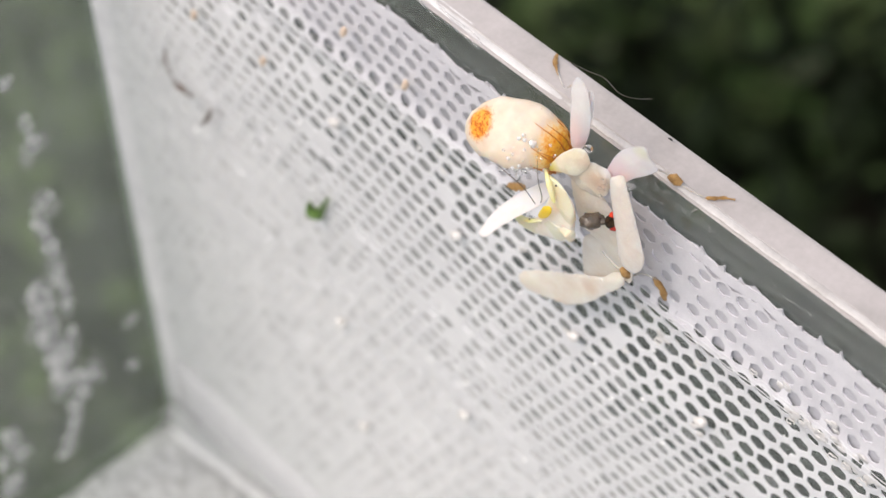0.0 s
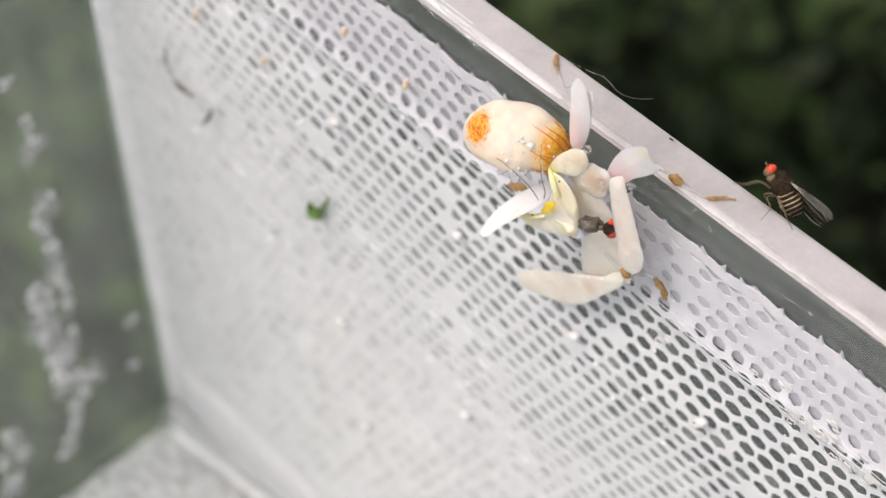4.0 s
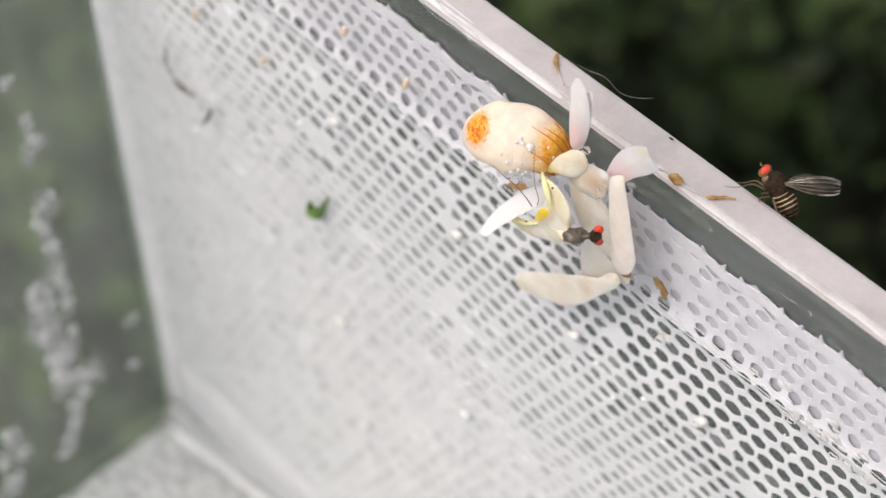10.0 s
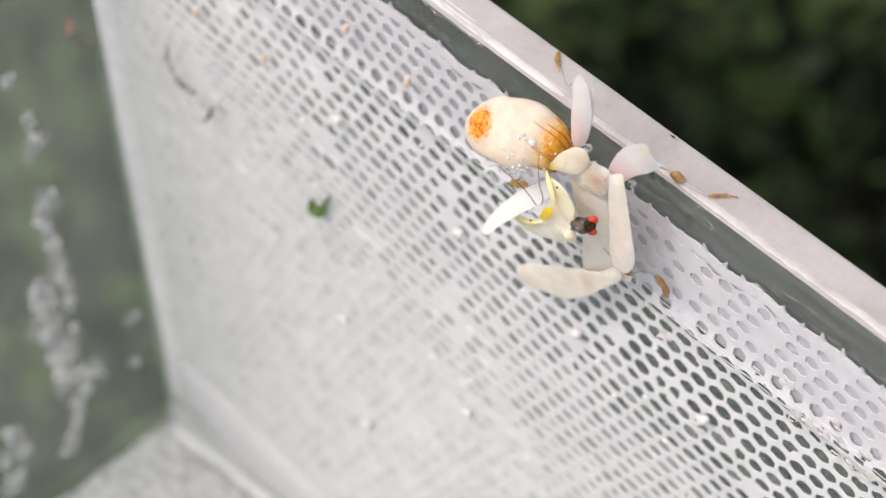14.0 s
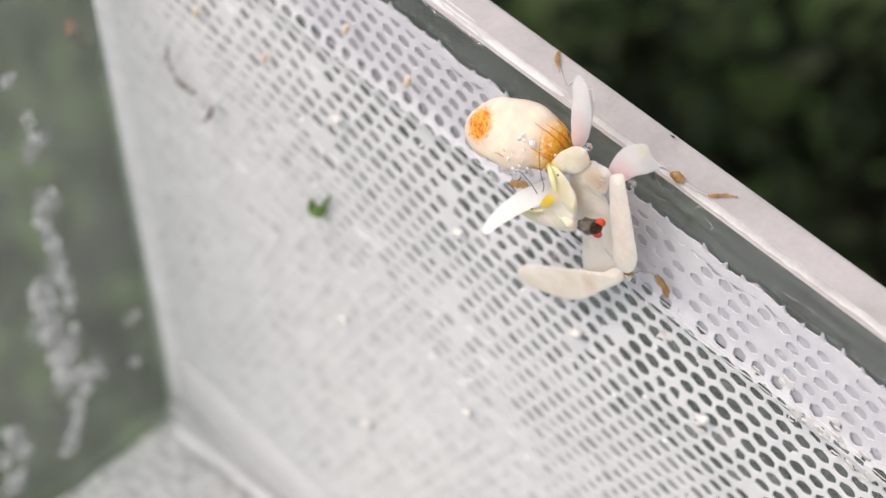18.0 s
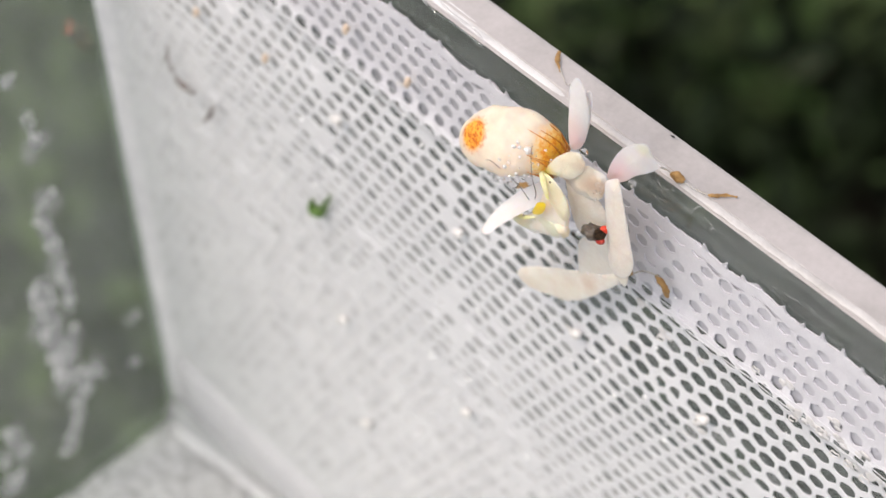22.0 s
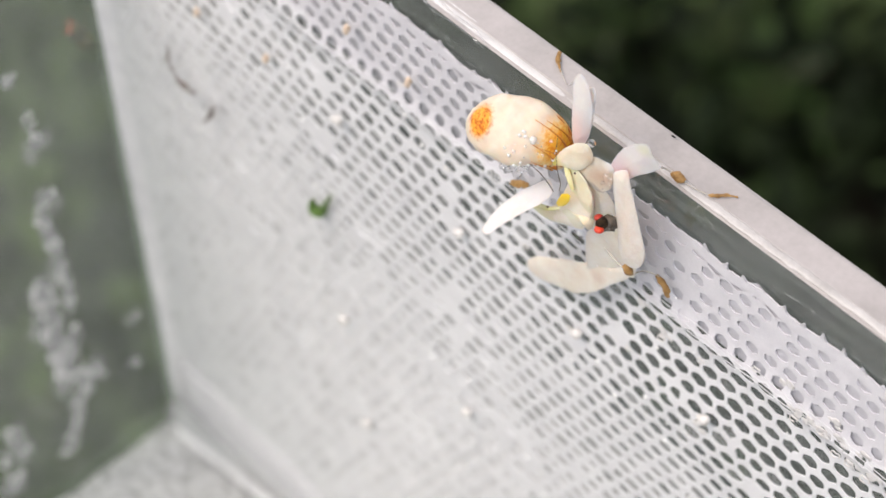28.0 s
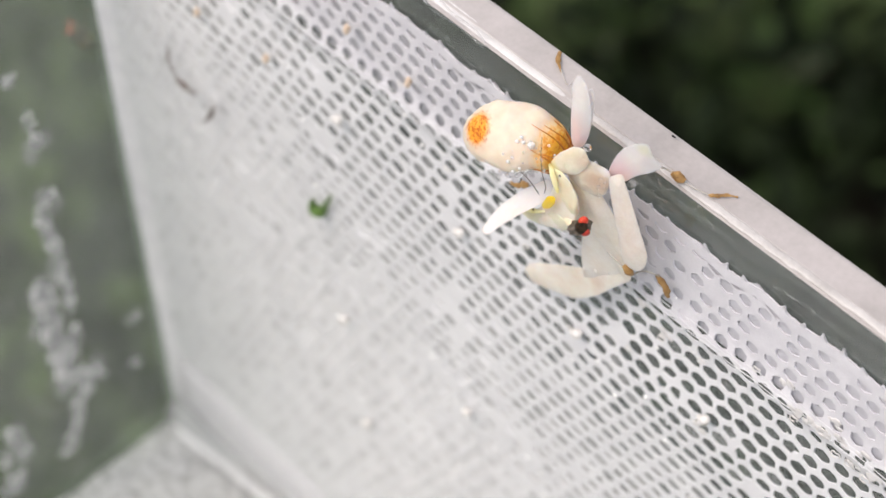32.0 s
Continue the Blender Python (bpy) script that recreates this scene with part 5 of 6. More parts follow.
def motions():
    walk(silk, [(0, pose(0, 0, 0)), (12.1, pose(0, 0, 0)), (12.2, pose(0, 0.0008, -0.0005)), (12.3, pose(0, 0.003, -0.008)), (12.6, pose(0, 0.006, -0.1)), (13.2, pose(0, 0.01, -0.58)), (32, pose(0, 0.01, -0.58))])
    walk(abdomen, [(0, sway(WAIST, 0.215, 0.126, -4.5)), (0.5, sway(WAIST, 0.089, -0.038, -2.7)), (1, sway(WAIST, 0.129, 0.003, -3.4)),
        (1.5, sway(WAIST, 0.167, 0.046, -3.9)), (2, sway(WAIST, 0.122, 0.003, -3.2)), (2.5, sway(WAIST, 0.198, 0.086, -4.4)),
        (3, sway(WAIST, 0.069, -0.038, -2.2)), (3.5, sway(WAIST, 0.108, 0.086, -2.2)), (5.5, sway(WAIST, 0.142, 0.084, -3.7)),
        (6, sway(WAIST, 0.181, 0.166, -2.9)), (6.5, sway(WAIST, 0.056, -0.082, -2.3)), (7, sway(WAIST, 0.137, 0.042, -4.1)),
        (7.5, sway(WAIST, 0.096, -0.002, -2.0)), (8, sway(WAIST, 0.135, 0.040, -3.0)), (8.5, sway(WAIST, 0.223, 0.116, -4.4)),
        (9, sway(WAIST, 0.038, -0.086, -1.2)), (9.5, sway(WAIST, 0.148, 0.097, -4.1)), (10, sway(WAIST, 0.100, 0.020, -2.0)),
        (10.5, sway(WAIST, 0.174, 0.187, -1.8)), (11, sway(WAIST, 0.126, 0.027, -2.9)), (11.5, sway(WAIST, 0.113, 0.091, -0.3)),
        (12, sway(WAIST, 0.145, 0.083, -2.4)), (12.5, sway(WAIST, 0.196, 0.164, -3.4)), (13, sway(WAIST, 0.113, 0.083, -3.3)),
        (13.5, sway(WAIST, 0.113, 0.083, -3.3)), (14, sway(WAIST, 0.113, 0.083, -3.3)), (14.5, sway(WAIST, 0.073, 0.043, -2.7)),
        (16.5, sway(WAIST, 0.073, 0.043, -2.7)), (17, sway(WAIST, 0.073, 0.043, -2.7)), (17.5, sway(WAIST, -0.011, -0.124, -1.1)),
        (18, sway(WAIST, 0.113, 0.043, -3.4)), (18.5, sway(WAIST, 0.073, -0.040, -2.0)), (19, sway(WAIST, 0.073, 0.043, -1.9)),
        (19.5, sway(WAIST, 0.073, 0.043, -2.7)), (20, sway(WAIST, 0.073, 0.043, -2.7)), (20.5, sway(WAIST, 0.071, 0.043, -1.3)),
        (21, sway(WAIST, 0.028, -0.000, -1.7)), (21.5, sway(WAIST, 0.026, -0.000, -0.2)), (22, sway(WAIST, -0.100, -0.164, 0.4)),
        (22.5, sway(WAIST, 0.022, 0.083, 0.2)), (23, sway(WAIST, -0.023, -0.081, -0.6)), (23.5, sway(WAIST, 0.059, 0.083, -2.3)),
        (24, sway(WAIST, 0.056, 0.043, -0.1)), (24.5, sway(WAIST, 0.054, 0.043, -1.1)), (25, sway(WAIST, 0.093, 0.083, -1.6)),
        (25.5, sway(WAIST, 0.050, 0.083, -0.6)), (27.5, sway(WAIST, 0.083, 0.124, -1.8)), (28, sway(WAIST, 0.124, 0.207, -3.1)),
        (28.5, sway(WAIST, 0.040, 0.083, -0.5)), (29, sway(WAIST, 0.000, -0.000, 0.0)), (29.5, sway(WAIST, 0.000, 0.043, 1.0)),
        (30, sway(WAIST, 0.040, 0.043, -0.6)), (30.5, sway(WAIST, 0.040, 0.043, -0.4)), (31, sway(WAIST, 0.040, 0.043, 0.5)),
        (31.5, sway(WAIST, 0.008, 0.043, -0.1)), (32, sway(WAIST, 0.032, 0.043, -0.4))])
    walk(thorax, [(0, sway(CHEST, 0.228, 0.081, 0.0)), (0.5, sway(CHEST, 0.064, -0.090, 0.0)), (1, sway(CHEST, 0.113, -0.049, 0.0)),
        (1.5, sway(CHEST, 0.160, -0.005, 0.0)), (2, sway(CHEST, 0.106, -0.048, 0.0)), (2.5, sway(CHEST, 0.200, 0.038, 0.0)),
        (3, sway(CHEST, 0.047, -0.088, 0.0)), (3.5, sway(CHEST, 0.120, 0.049, 0.0)), (5.5, sway(CHEST, 0.182, 0.041, 0.0)),
        (6, sway(CHEST, 0.221, 0.123, 0.0)), (6.5, sway(CHEST, 0.056, -0.125, 0.0)), (7, sway(CHEST, 0.178, 0.039, 0.0)),
        (7.5, sway(CHEST, 0.053, -0.042, 0.0)), (8, sway(CHEST, 0.135, 0.038, 0.0)), (8.5, sway(CHEST, 0.223, 0.075, 0.0)),
        (9, sway(CHEST, -0.003, -0.129, 0.0)), (9.5, sway(CHEST, 0.188, 0.097, 0.0)), (10, sway(CHEST, 0.100, -0.023, 0.0)),
        (10.5, sway(CHEST, 0.214, 0.144, 0.0)), (11, sway(CHEST, 0.126, -0.016, 0.0)), (11.5, sway(CHEST, 0.113, 0.008, 0.0)),
        (12, sway(CHEST, 0.145, 0.040, 0.0)), (12.5, sway(CHEST, 0.196, 0.081, 0.0)), (13, sway(CHEST, 0.073, 0.040, 0.0)),
        (13.5, sway(CHEST, 0.113, -0.000, 0.0)), (14, sway(CHEST, 0.113, -0.000, 0.0)), (14.5, sway(CHEST, 0.073, -0.040, 0.0)),
        (16.5, sway(CHEST, 0.073, -0.000, 0.0)), (17, sway(CHEST, 0.073, -0.040, 0.0)), (17.5, sway(CHEST, -0.051, -0.207, 0.0)),
        (18, sway(CHEST, 0.113, 0.040, 0.0)), (18.5, sway(CHEST, 0.032, -0.083, 0.0)), (19, sway(CHEST, 0.073, -0.000, 0.0)),
        (19.5, sway(CHEST, 0.073, -0.000, 0.0)), (20, sway(CHEST, 0.073, -0.000, 0.0)), (20.5, sway(CHEST, 0.071, -0.040, 0.0)),
        (21, sway(CHEST, 0.028, -0.083, 0.0)), (21.5, sway(CHEST, 0.026, -0.040, 0.0)), (22, sway(CHEST, -0.100, -0.207, 0.0)),
        (22.5, sway(CHEST, 0.022, 0.040, 0.0)), (23, sway(CHEST, -0.063, -0.124, 0.0)), (23.5, sway(CHEST, 0.099, 0.081, 0.0)),
        (24, sway(CHEST, 0.056, -0.000, 0.0)), (24.5, sway(CHEST, 0.014, -0.000, 0.0)), (25, sway(CHEST, 0.093, 0.081, 0.0)),
        (25.5, sway(CHEST, 0.050, 0.040, 0.0)), (27.5, sway(CHEST, 0.123, 0.164, 0.0)), (28, sway(CHEST, 0.245, 0.204, 0.0)),
        (28.5, sway(CHEST, 0.040, 0.081, 0.0)), (29, sway(CHEST, 0.000, -0.000, 0.0)), (29.5, sway(CHEST, 0.040, 0.040, 0.0)),
        (30, sway(CHEST, 0.040, 0.040, 0.0)), (30.5, sway(CHEST, 0.040, -0.000, 0.0)), (31, sway(CHEST, 0.040, -0.000, 0.0)),
        (31.5, sway(CHEST, 0.008, -0.000, 0.0)), (32, sway(CHEST, 0.032, -0.000, 0.0))])
    walk(head, [(0, sway(FACE_AT, 0.001, -0.175, 0.0)), (0.5, sway(FACE_AT, -0.245, -0.339, 0.0)), (1, sway(FACE_AT, -0.202, -0.320, 0.0)),
        (1.5, sway(FACE_AT, -0.145, -0.286, 0.0)), (2, sway(FACE_AT, -0.188, -0.303, 0.0)), (2.5, sway(FACE_AT, -0.084, -0.246, 0.0)),
        (3, sway(FACE_AT, -0.210, -0.296, 0.0)), (3.5, sway(FACE_AT, 0.079, -0.047, 0.0)), (5.5, sway(FACE_AT, 0.142, 0.124, 0.0)),
        (6, sway(FACE_AT, 0.224, 0.123, 0.0)), (6.5, sway(FACE_AT, -0.189, -0.496, 0.0)), (7, sway(FACE_AT, 0.057, -0.045, 0.0)),
        (7.5, sway(FACE_AT, -0.152, -0.293, 0.0)), (8, sway(FACE_AT, -0.153, -0.210, 0.0)), (8.5, sway(FACE_AT, -0.065, 0.280, 0.0)),
        (9, sway(FACE_AT, -0.207, -0.420, 0.0)), (9.5, sway(FACE_AT, 0.108, -0.027, 0.0)), (10, sway(FACE_AT, -0.187, -0.314, 0.0)),
        (10.5, sway(FACE_AT, 0.093, 0.021, 0.0)), (11, sway(FACE_AT, -0.202, -0.223, 0.0)), (11.5, sway(FACE_AT, -0.296, -0.406, 0.0)),
        (12, sway(FACE_AT, -0.100, -0.331, 0.0)), (12.5, sway(FACE_AT, -0.008, -0.331, 0.0)), (13, sway(FACE_AT, -0.091, -0.331, 0.0)),
        (13.5, sway(FACE_AT, -0.051, -0.331, 0.0)), (14, sway(FACE_AT, -0.051, -0.371, 0.0)), (14.5, sway(FACE_AT, -0.091, -0.371, 0.0)),
        (16.5, sway(FACE_AT, 0.156, -0.167, 0.0)), (17, sway(FACE_AT, -0.008, -0.414, 0.0)), (17.5, sway(FACE_AT, -0.175, -0.455, 0.0)),
        (18, sway(FACE_AT, -0.008, 0.204, 0.0)), (18.5, sway(FACE_AT, -0.175, -0.207, 0.0)), (19, sway(FACE_AT, -0.008, 0.040, 0.0)),
        (19.5, sway(FACE_AT, -0.008, -0.000, 0.0)), (20, sway(FACE_AT, 0.032, -0.083, 0.0)), (20.5, sway(FACE_AT, 0.030, -0.083, 0.0)),
        (21, sway(FACE_AT, -0.095, -0.247, 0.0)), (21.5, sway(FACE_AT, -0.098, -0.083, 0.0)), (22, sway(FACE_AT, -0.387, -0.124, 0.0)),
        (22.5, sway(FACE_AT, 0.063, 0.164, 0.0)), (23, sway(FACE_AT, -0.063, -0.247, 0.0)), (23.5, sway(FACE_AT, 0.225, 0.040, 0.0)),
        (24, sway(FACE_AT, 0.100, -0.124, 0.0)), (24.5, sway(FACE_AT, 0.098, -0.124, 0.0)), (25, sway(FACE_AT, 0.424, 0.040, 0.0)),
        (25.5, sway(FACE_AT, 0.217, -0.000, 0.0)), (27.5, sway(FACE_AT, 0.621, 0.328, 0.0)), (28, sway(FACE_AT, 0.742, 0.288, 0.0)),
        (28.5, sway(FACE_AT, 0.207, 0.124, 0.0)), (29, sway(FACE_AT, 0.000, -0.000, 0.0)), (29.5, sway(FACE_AT, 0.040, 0.164, 0.0)),
        (30, sway(FACE_AT, 0.083, 0.164, 0.0)), (30.5, sway(FACE_AT, 0.040, 0.124, 0.0)), (31, sway(FACE_AT, 0.040, 0.124, 0.0)),
        (31.5, sway(FACE_AT, 0.008, 0.164, 0.0)), (32, sway(FACE_AT, 0.032, 0.164, 0.0))])
    walk(foreleg_femur_near, [(0, sway(SHOULDER, 0.228, 0.081, -0.6)), (2, sway(SHOULDER, 0.106, -0.048, -0.2)), (6, sway(SHOULDER, 0.221, 0.123, -3.2)),
        (6.5, sway(SHOULDER, 0.056, -0.125, -6.5)), (7, sway(SHOULDER, 0.178, 0.039, -4.6)), (7.5, sway(SHOULDER, 0.053, -0.042, -5.8)),
        (8.5, sway(SHOULDER, 0.223, 0.075, -3.0)), (9, sway(SHOULDER, -0.003, -0.129, -7.4)), (9.5, sway(SHOULDER, 0.188, 0.097, -6.4)),
        (11, sway(SHOULDER, 0.126, -0.016, -6.9)), (13, sway(SHOULDER, 0.073, 0.040, -6.6)), (17, sway(SHOULDER, 0.073, -0.040, -6.5)),
        (17.5, sway(SHOULDER, -0.051, -0.207, -8.7)), (18, sway(SHOULDER, 0.113, 0.040, -5.4)), (19, sway(SHOULDER, 0.073, -0.000, -5.5)),
        (21, sway(SHOULDER, 0.028, -0.083, -5.5)), (22, sway(SHOULDER, -0.100, -0.207, -5.1)), (23, sway(SHOULDER, -0.063, -0.124, -5.7)),
        (24, sway(SHOULDER, 0.056, -0.000, -5.2)), (25, sway(SHOULDER, 0.093, 0.081, -4.3)), (27.5, sway(SHOULDER, 0.123, 0.164, -2.3)),
        (28, sway(SHOULDER, 0.245, 0.204, -2.4)), (28.5, sway(SHOULDER, 0.040, 0.081, -0.8)), (29, sway(SHOULDER, 0.000, -0.000, -0.0)),
        (29.5, sway(SHOULDER, 0.040, 0.040, 1.5)), (32, sway(SHOULDER, 0.032, -0.000, 2.3))])
    walk(foreleg_femur_far, [(0, sway(ELBOW, -0.148, -0.089, 0.9)), (2, sway(ELBOW, -0.178, -0.118, 1.1)), (6, sway(ELBOW, -0.207, -0.044, 0.5)),
        (6.5, sway(ELBOW, -0.414, -0.296, 2.6)), (7, sway(ELBOW, -0.237, -0.074, 0.7)), (7.5, sway(ELBOW, -0.325, -0.178, 1.6)),
        (8, sway(ELBOW, -0.237, -0.089, 0.9)), (8.5, sway(ELBOW, -0.178, -0.000, 0.0)), (9, sway(ELBOW, -0.533, -0.325, 2.8)),
        (9.5, sway(ELBOW, -0.325, -0.089, 0.9)), (10, sway(ELBOW, -0.414, -0.148, 1.4)), (11, sway(ELBOW, -0.414, -0.118, 1.1)),
        (11.5, sway(ELBOW, -0.385, -0.059, 0.6)), (13, sway(ELBOW, -0.385, 0.030, -0.2)), (17, sway(ELBOW, -0.355, -0.000, 0.1)),
        (17.5, sway(ELBOW, -0.503, -0.148, 1.3)), (18, sway(ELBOW, -0.296, -0.000, 0.1)), (19, sway(ELBOW, -0.296, 0.044, -0.3)),
        (22, sway(ELBOW, -0.325, -0.044, 0.5)), (23, sway(ELBOW, -0.296, -0.000, 0.1)), (24, sway(ELBOW, -0.207, 0.030, -0.2)),
        (25, sway(ELBOW, -0.118, 0.059, -0.5)), (27.5, sway(ELBOW, 0.059, 0.148, -1.5)), (28, sway(ELBOW, 0.118, 0.237, -2.5)),
        (28.5, sway(ELBOW, 0.000, -0.000, 0.0)), (29, sway(ELBOW, 0.000, -0.000, 0.0)), (32, sway(ELBOW, 0.030, 0.044, -0.5))])
    walk(prey, [(0, sway(PREY_AT, 1.883, 0.323, 0.0)), (2, sway(PREY_AT, 1.668, 0.000, -10.0)), (3.5, sway(PREY_AT, 1.775, 0.000, -10.0)),
        (5.5, sway(PREY_AT, 1.668, -0.054, -15.0)), (6, sway(PREY_AT, 1.722, 0.161, -20.0)), (6.5, sway(PREY_AT, 1.076, -0.377, -20.0)),
        (7, sway(PREY_AT, 1.614, -0.215, -22.0)), (7.5, sway(PREY_AT, 0.915, -0.377, -20.0)), (8, sway(PREY_AT, 1.399, -0.484, -20.0)),
        (8.5, sway(PREY_AT, 1.668, -0.054, -15.0)), (9, sway(PREY_AT, 0.861, -0.377, 5.0)), (9.5, sway(PREY_AT, 1.453, -0.215, 0.0)),
        (10, sway(PREY_AT, 1.130, -0.377, 0.0)), (10.5, sway(PREY_AT, 1.399, -0.108, 0.0)), (11, sway(PREY_AT, 1.130, -0.269, 0.0)),
        (11.5, sway(PREY_AT, 1.076, -0.484, -5.0)), (12, sway(PREY_AT, 1.022, -0.269, -5.0)), (13, sway(PREY_AT, 0.834, 0.000, -5.0)),
        (14, sway(PREY_AT, 0.780, 0.000, -5.0)), (16.5, sway(PREY_AT, 0.646, 0.108, -5.0)), (17, sway(PREY_AT, 0.699, -0.108, -5.0)),
        (17.5, sway(PREY_AT, 0.161, -0.161, -5.0)), (18, sway(PREY_AT, 1.076, -0.108, -15.0)), (19, sway(PREY_AT, 0.968, -0.269, -22.0)),
        (20, sway(PREY_AT, 0.861, -0.054, -22.0)), (21, sway(PREY_AT, 0.861, -0.161, -22.0)), (22, sway(PREY_AT, 1.237, -0.430, -22.0)),
        (22.5, sway(PREY_AT, 1.237, 0.269, -22.0)), (23, sway(PREY_AT, 0.807, -0.108, -22.0)), (23.5, sway(PREY_AT, 1.291, 0.108, -22.0)),
        (24, sway(PREY_AT, 1.076, -0.054, -22.0)), (25, sway(PREY_AT, 1.184, 0.215, -22.0)), (25.5, sway(PREY_AT, 0.968, 0.054, -22.0)),
        (26.2, sway(PREY_AT, 0.92, 0.02, 50.0)), (26.9, sway(PREY_AT, 0.86, -0.02, 115.0)), (27.5, sway(PREY_AT, 0.807, -0.054, 175.0)), (28, sway(PREY_AT, 1.184, 0.108, 180.0)), (28.5, sway(PREY_AT, 0.646, 0.108, 180.0)),
        (29, sway(PREY_AT, 0.000, 0.000, 180.0)), (29.5, sway(PREY_AT, 0.108, 0.054, 160.0)), (30, sway(PREY_AT, 0.377, -0.108, 85.0)), (30.5, sway(PREY_AT, 0.36, 0.0, 45.0)),
        (31, sway(PREY_AT, 0.350, 0.081, 40.0)), (32, sway(PREY_AT, 0.350, -0.054, 10.0))])
    walk(hind_leg_lobe, [(0, sway(HIP, 0.129, 0.057, 0.0)), (0.5, sway(HIP, 0.053, -0.017, 0.0)), (1, sway(HIP, 0.077, 0.001, 0.0)),
        (1.5, sway(HIP, 0.100, 0.021, 0.0)), (2, sway(HIP, 0.073, 0.001, 0.0)), (2.5, sway(HIP, 0.119, 0.039, 0.0)),
        (3, sway(HIP, 0.042, -0.017, 0.0)), (3.5, sway(HIP, 0.065, 0.039, 0.0)), (5.5, sway(HIP, 0.085, 0.038, 0.0)),
        (6, sway(HIP, 0.108, 0.075, 0.0)), (6.5, sway(HIP, 0.033, -0.037, 0.0)), (7, sway(HIP, 0.082, 0.019, 0.0)),
        (7.5, sway(HIP, 0.057, -0.001, 0.0)), (8, sway(HIP, 0.081, 0.018, 0.0)), (8.5, sway(HIP, 0.134, 0.052, 0.0)),
        (9, sway(HIP, 0.023, -0.039, 0.0)), (9.5, sway(HIP, 0.089, 0.044, 0.0)), (10, sway(HIP, 0.060, 0.009, 0.0)),
        (10.5, sway(HIP, 0.104, 0.084, 0.0)), (11, sway(HIP, 0.076, 0.012, 0.0)), (11.5, sway(HIP, 0.068, 0.041, 0.0)),
        (12, sway(HIP, 0.087, 0.038, 0.0)), (12.5, sway(HIP, 0.118, 0.074, 0.0)), (13, sway(HIP, 0.068, 0.038, 0.0)),
        (13.5, sway(HIP, 0.068, 0.038, 0.0)), (14, sway(HIP, 0.068, 0.038, 0.0)), (14.5, sway(HIP, 0.044, 0.019, 0.0)),
        (16.5, sway(HIP, 0.044, 0.019, 0.0)), (17, sway(HIP, 0.044, 0.019, 0.0)), (17.5, sway(HIP, -0.006, -0.056, 0.0)),
        (18, sway(HIP, 0.068, 0.019, 0.0)), (18.5, sway(HIP, 0.044, -0.018, 0.0)), (19, sway(HIP, 0.044, 0.019, 0.0)),
        (19.5, sway(HIP, 0.044, 0.019, 0.0)), (20, sway(HIP, 0.044, 0.019, 0.0)), (20.5, sway(HIP, 0.042, 0.019, 0.0)),
        (21, sway(HIP, 0.017, -0.000, 0.0)), (21.5, sway(HIP, 0.016, -0.000, 0.0)), (22, sway(HIP, -0.060, -0.074, 0.0)),
        (22.5, sway(HIP, 0.013, 0.038, 0.0)), (23, sway(HIP, -0.014, -0.036, 0.0)), (23.5, sway(HIP, 0.035, 0.038, 0.0)),
        (24, sway(HIP, 0.034, 0.019, 0.0)), (24.5, sway(HIP, 0.033, 0.019, 0.0)), (25, sway(HIP, 0.056, 0.038, 0.0)),
        (25.5, sway(HIP, 0.030, 0.038, 0.0)), (27.5, sway(HIP, 0.050, 0.056, 0.0)), (28, sway(HIP, 0.074, 0.093, 0.0)),
        (28.5, sway(HIP, 0.024, 0.038, 0.0)), (29, sway(HIP, 0.000, -0.000, 0.0)), (29.5, sway(HIP, 0.000, 0.019, 0.0)),
        (30, sway(HIP, 0.024, 0.019, 0.0)), (30.5, sway(HIP, 0.024, 0.019, 0.0)), (31, sway(HIP, 0.024, 0.019, 0.0)),
        (31.5, sway(HIP, 0.005, 0.019, 0.0)), (32, sway(HIP, 0.019, 0.019, 0.0))])
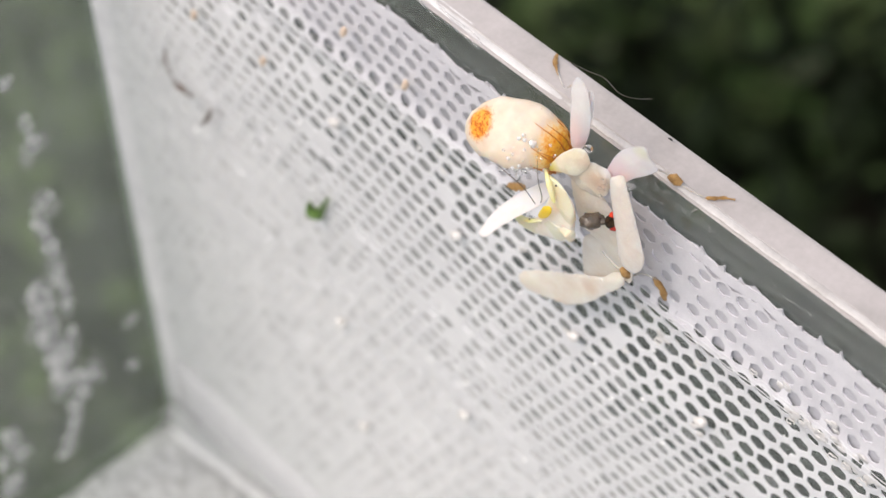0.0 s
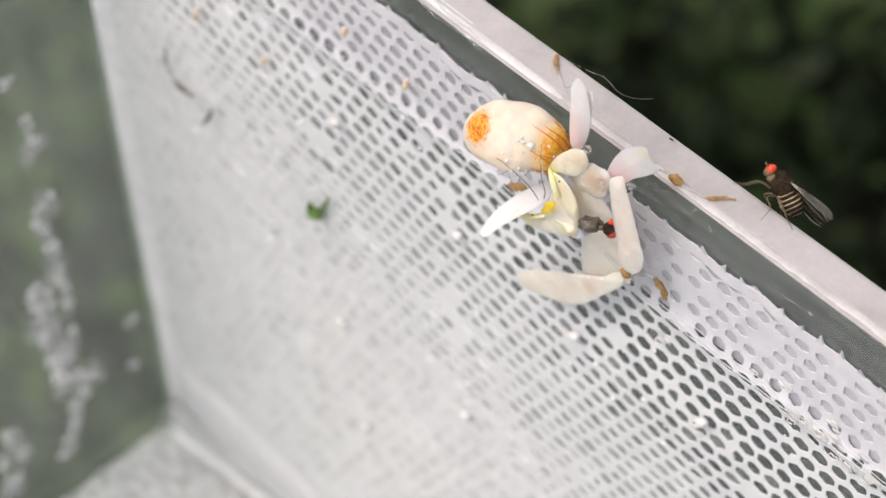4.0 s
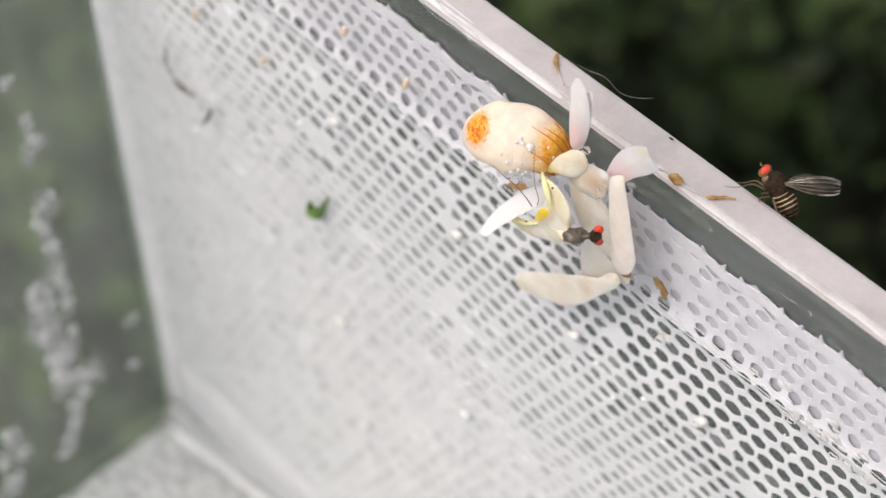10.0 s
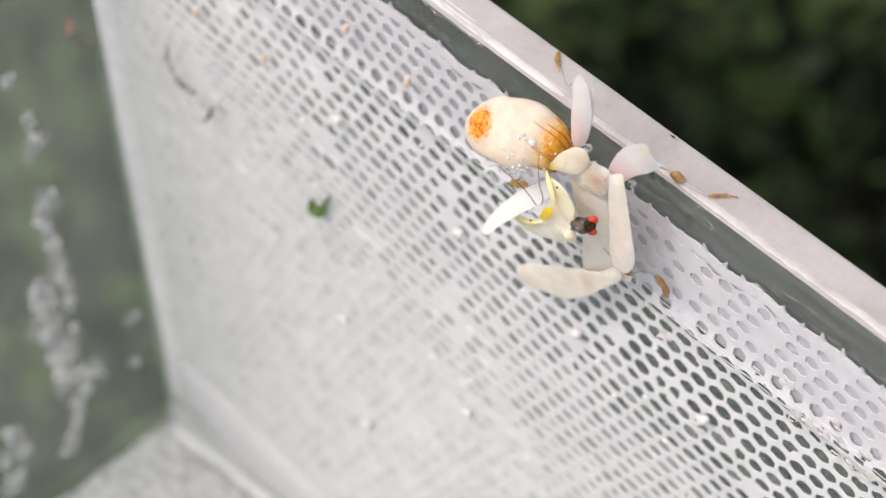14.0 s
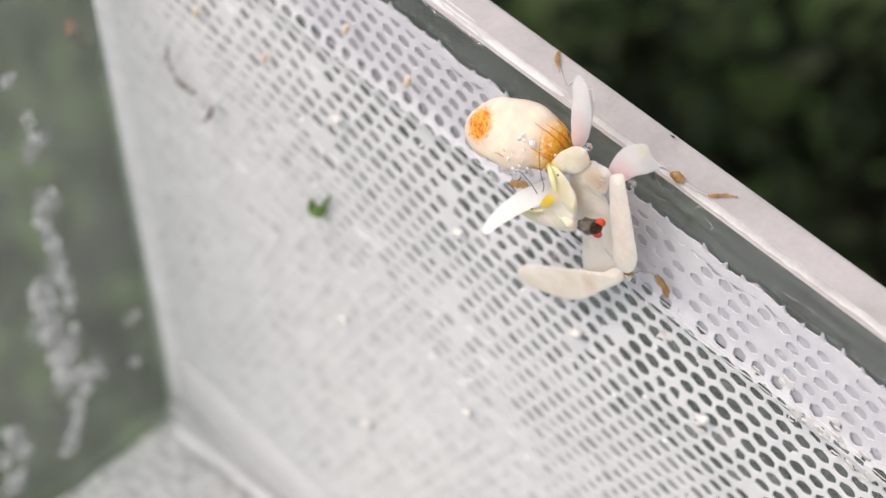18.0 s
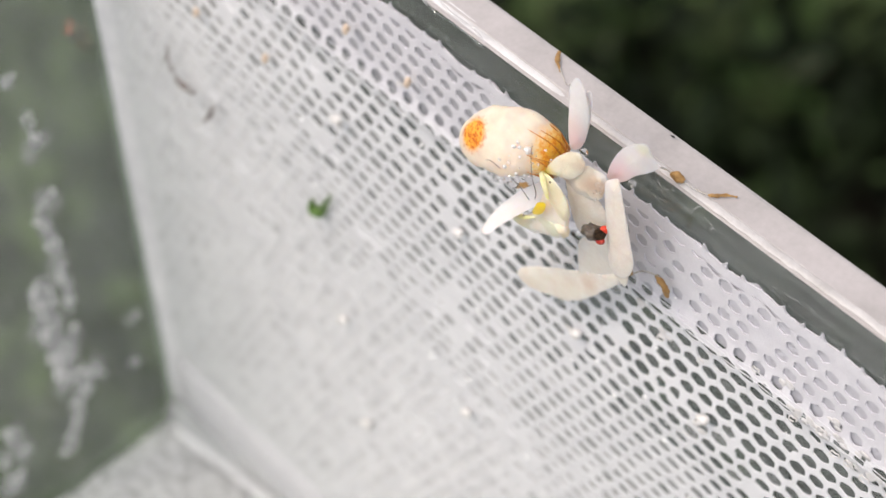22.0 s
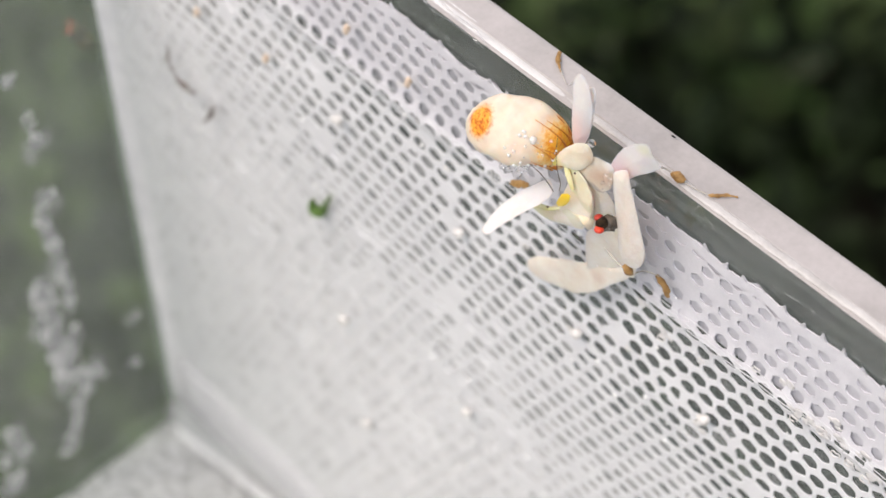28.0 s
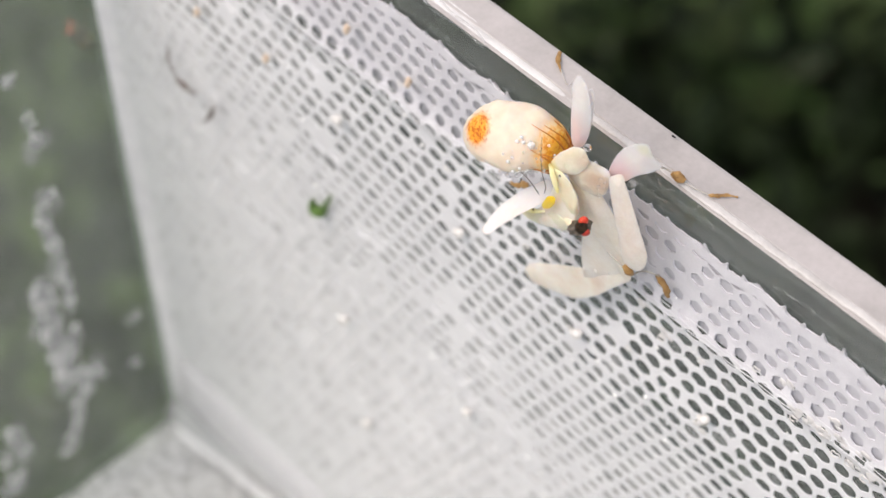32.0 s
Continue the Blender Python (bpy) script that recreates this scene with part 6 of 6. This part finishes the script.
    walk(fly, [(0, aim((62.30, 3.35, 69.23), (-0.82, -0.00, 0.58), (0.24, 0.91, 0.34))),
        (0.7, aim((60.66, 3.35, 69.37), (-0.82, 0.00, 0.58), (0.24, 0.91, 0.34))),
        (0.9, aim((58.78, 3.35, 69.61), (-0.83, 0.00, 0.55), (0.23, 0.91, 0.34))),
        (1, aim((57.68, 3.35, 69.33), (-0.85, 0.00, 0.53), (0.22, 0.91, 0.34))),
        (1.2, aim((55.11, 3.35, 69.86), (-0.84, 0.00, 0.54), (0.22, 0.91, 0.34))),
        (1.4, aim((54.78, 3.35, 69.79), (-0.86, 0.00, 0.51), (0.20, 0.92, 0.34))),
        (2, aim((54.74, 3.35, 69.80), (-0.87, 0.00, 0.50), (0.20, 0.92, 0.35))),
        (2.6, aim((54.14, 3.35, 69.66), (-0.87, 0.00, 0.50), (0.20, 0.92, 0.35))),
        (2.8, aim((53.55, 3.35, 69.75), (-0.85, 0.00, 0.53), (0.22, 0.91, 0.34))),
        (3, aim((52.21, 3.35, 70.26), (-0.81, 0.00, 0.59), (0.24, 0.91, 0.33))),
        (3.5, aim((52.18, 3.35, 70.26), (-0.79, 0.00, 0.61), (0.25, 0.91, 0.33))),
        (5.5, aim((52.00, 3.35, 70.27), (-0.99, 0.00, 0.17), (0.10, 0.80, 0.60))),
        (6, aim((51.99, 3.35, 70.36), (-0.99, 0.00, 0.14), (0.08, 0.80, 0.59))),
        (8.5, aim((51.98, 3.35, 70.29), (-0.99, 0.00, 0.15), (0.09, 0.80, 0.59))),
        (9, aim((51.97, 3.35, 70.10), (-0.92, 0.00, 0.40), (0.26, 0.76, 0.59))),
        (10, aim((51.90, 3.35, 69.95), (-0.86, 0.00, 0.52), (0.34, 0.75, 0.57))),
        (11, aim((51.82, 3.35, 69.87), (-0.83, 0.00, 0.56), (0.37, 0.75, 0.55))),
        (11.2, aim((51.62, 3.35, 70.49), (-0.48, 0.00, 0.88), (0.38, 0.90, 0.21))),
        (11.5, aim((51.18, 3.35, 70.14), (-0.52, 0.00, 0.85), (0.37, 0.90, 0.23))),
        (11.6, aim((50.45, 3.35, 70.52), (-0.81, -0.00, 0.59), (0.24, 0.91, 0.33))),
        (11.7, aim((49.74, 3.35, 70.62), (-0.83, 0.00, 0.55), (0.22, 0.91, 0.34))),
        (11.8, aim((48.42, 3.35, 70.47), (-0.84, 0.00, 0.54), (0.22, 0.91, 0.34))),
        (11.9, aim((47.57, 3.35, 70.43), (-0.87, 0.00, 0.50), (0.20, 0.92, 0.35))),
        (12, aim((46.74, 3.35, 70.27), (-0.68, 0.00, 0.73), (0.31, 0.90, 0.29))),
        (12.1, aim((46.08, 3.35, 70.50), (-0.79, 0.00, 0.61), (0.25, 0.91, 0.33))),
        (12.3, aim((45.05, 3.35, 70.58), (-0.67, 0.00, 0.74), (0.32, 0.90, 0.29))),
        (12.5, aim((43.24, 3.35, 70.15), (-0.94, 0.00, 0.35), (0.13, 0.93, 0.35))),
        (12.7, aim((40.44, 3.35, 70.51), (-0.91, 0.00, 0.41), (0.16, 0.92, 0.35))),
        (12.9, aim((39.47, 3.35, 70.27), (-0.89, 0.00, 0.45), (0.18, 0.92, 0.35))),
        (13, aim((39.09, 3.35, 70.31), (-0.89, 0.00, 0.45), (0.18, 0.92, 0.35))),
        (13.1, aim((38.69, 3.35, 70.00), (-0.91, 0.00, 0.42), (0.16, 0.92, 0.35))),
        (13.2, aim((36.91, 3.35, 69.12), (-0.99, 0.00, 0.15), (0.05, 0.95, 0.31))),
        (13.3, aim((34.87, 3.35, 68.99), (-1.00, 0.00, 0.08), (0.02, 0.96, 0.29))),
        (13.4, aim((14.00, 6.00, 73.00), (-0.90, -0.30, -0.10), (0.10, 0.40, 0.90))),
        (13.45, aim((-4.00, 4.00, 72.00), (-0.60, -0.50, 0.30), (-0.40, 0.40, 0.80))),
        (13.55, aim((-2.15, -0.85, 42.46), (-0.10, -0.50, 0.80), (-0.90, 0.00, 0.30))),
        (13.8, aim((-2.15, -0.65, 42.46), (0.00, -0.35, 0.93), (-0.80, -0.60, -0.20))),
        (32, aim((-2.15, -0.65, 42.46), (0.00, -0.35, 0.93), (-0.80, -0.60, -0.20)))])

    out, gone = pose(*(mm(-RIGHT * 0.95 + LIFT * 0.05 - TOWARDS * 0.35))), pose(*(mm(-RIGHT * 0.36 - TOWARDS * 0.42)))
    walk(prey_thorax, [(0, out), (8.5, out), (9, pose(*(mm(-RIGHT * 0.8 - TOWARDS * 0.9)))), (9.5, out), (10.5, pose(*(mm(-RIGHT * 1.0 - TOWARDS * 0.9)))), (12, gone), (28, gone), (29, pose(*(mm(-RIGHT * 0.30 - TOWARDS * 0.45)))), (30.3, pose(*(mm(-RIGHT * 0.10 - TOWARDS * 0.50)))), (32, pose(*(mm(-RIGHT * 0.10 - TOWARDS * 0.50))))])
    rest, lifted, level = spread(HINGE_NEAR, -4, -9, 60), spread(HINGE_NEAR, -4, 60, 94), spread(HINGE_NEAR, -4, 48, 76)
    walk(wing_near, [(0, rest), (3.5, rest), (4.5, spread(HINGE_NEAR, -6, 34, 68)), (5.5, lifted), (8.6, lifted), (9, level), (11, level), (11.1, spread(HINGE_NEAR, -6, 26, 66)), (11.2, rest), (32, rest)])
    fold, high, half = spread(HINGE_FAR, 3, -8, -48), spread(HINGE_FAR, -4, 62, 90), spread(HINGE_FAR, -4, 50, 72)
    walk(wing_far, [(0, fold), (3.5, fold), (4.2, spread(HINGE_FAR, 2, 26, -10)), (4.9, spread(HINGE_FAR, -2, 45, 36)), (5.5, high), (8.6, high), (9, half), (11, half), (11.1, spread(HINGE_FAR, 0, 26, 10)), (11.2, fold), (32, fold)])


motions()
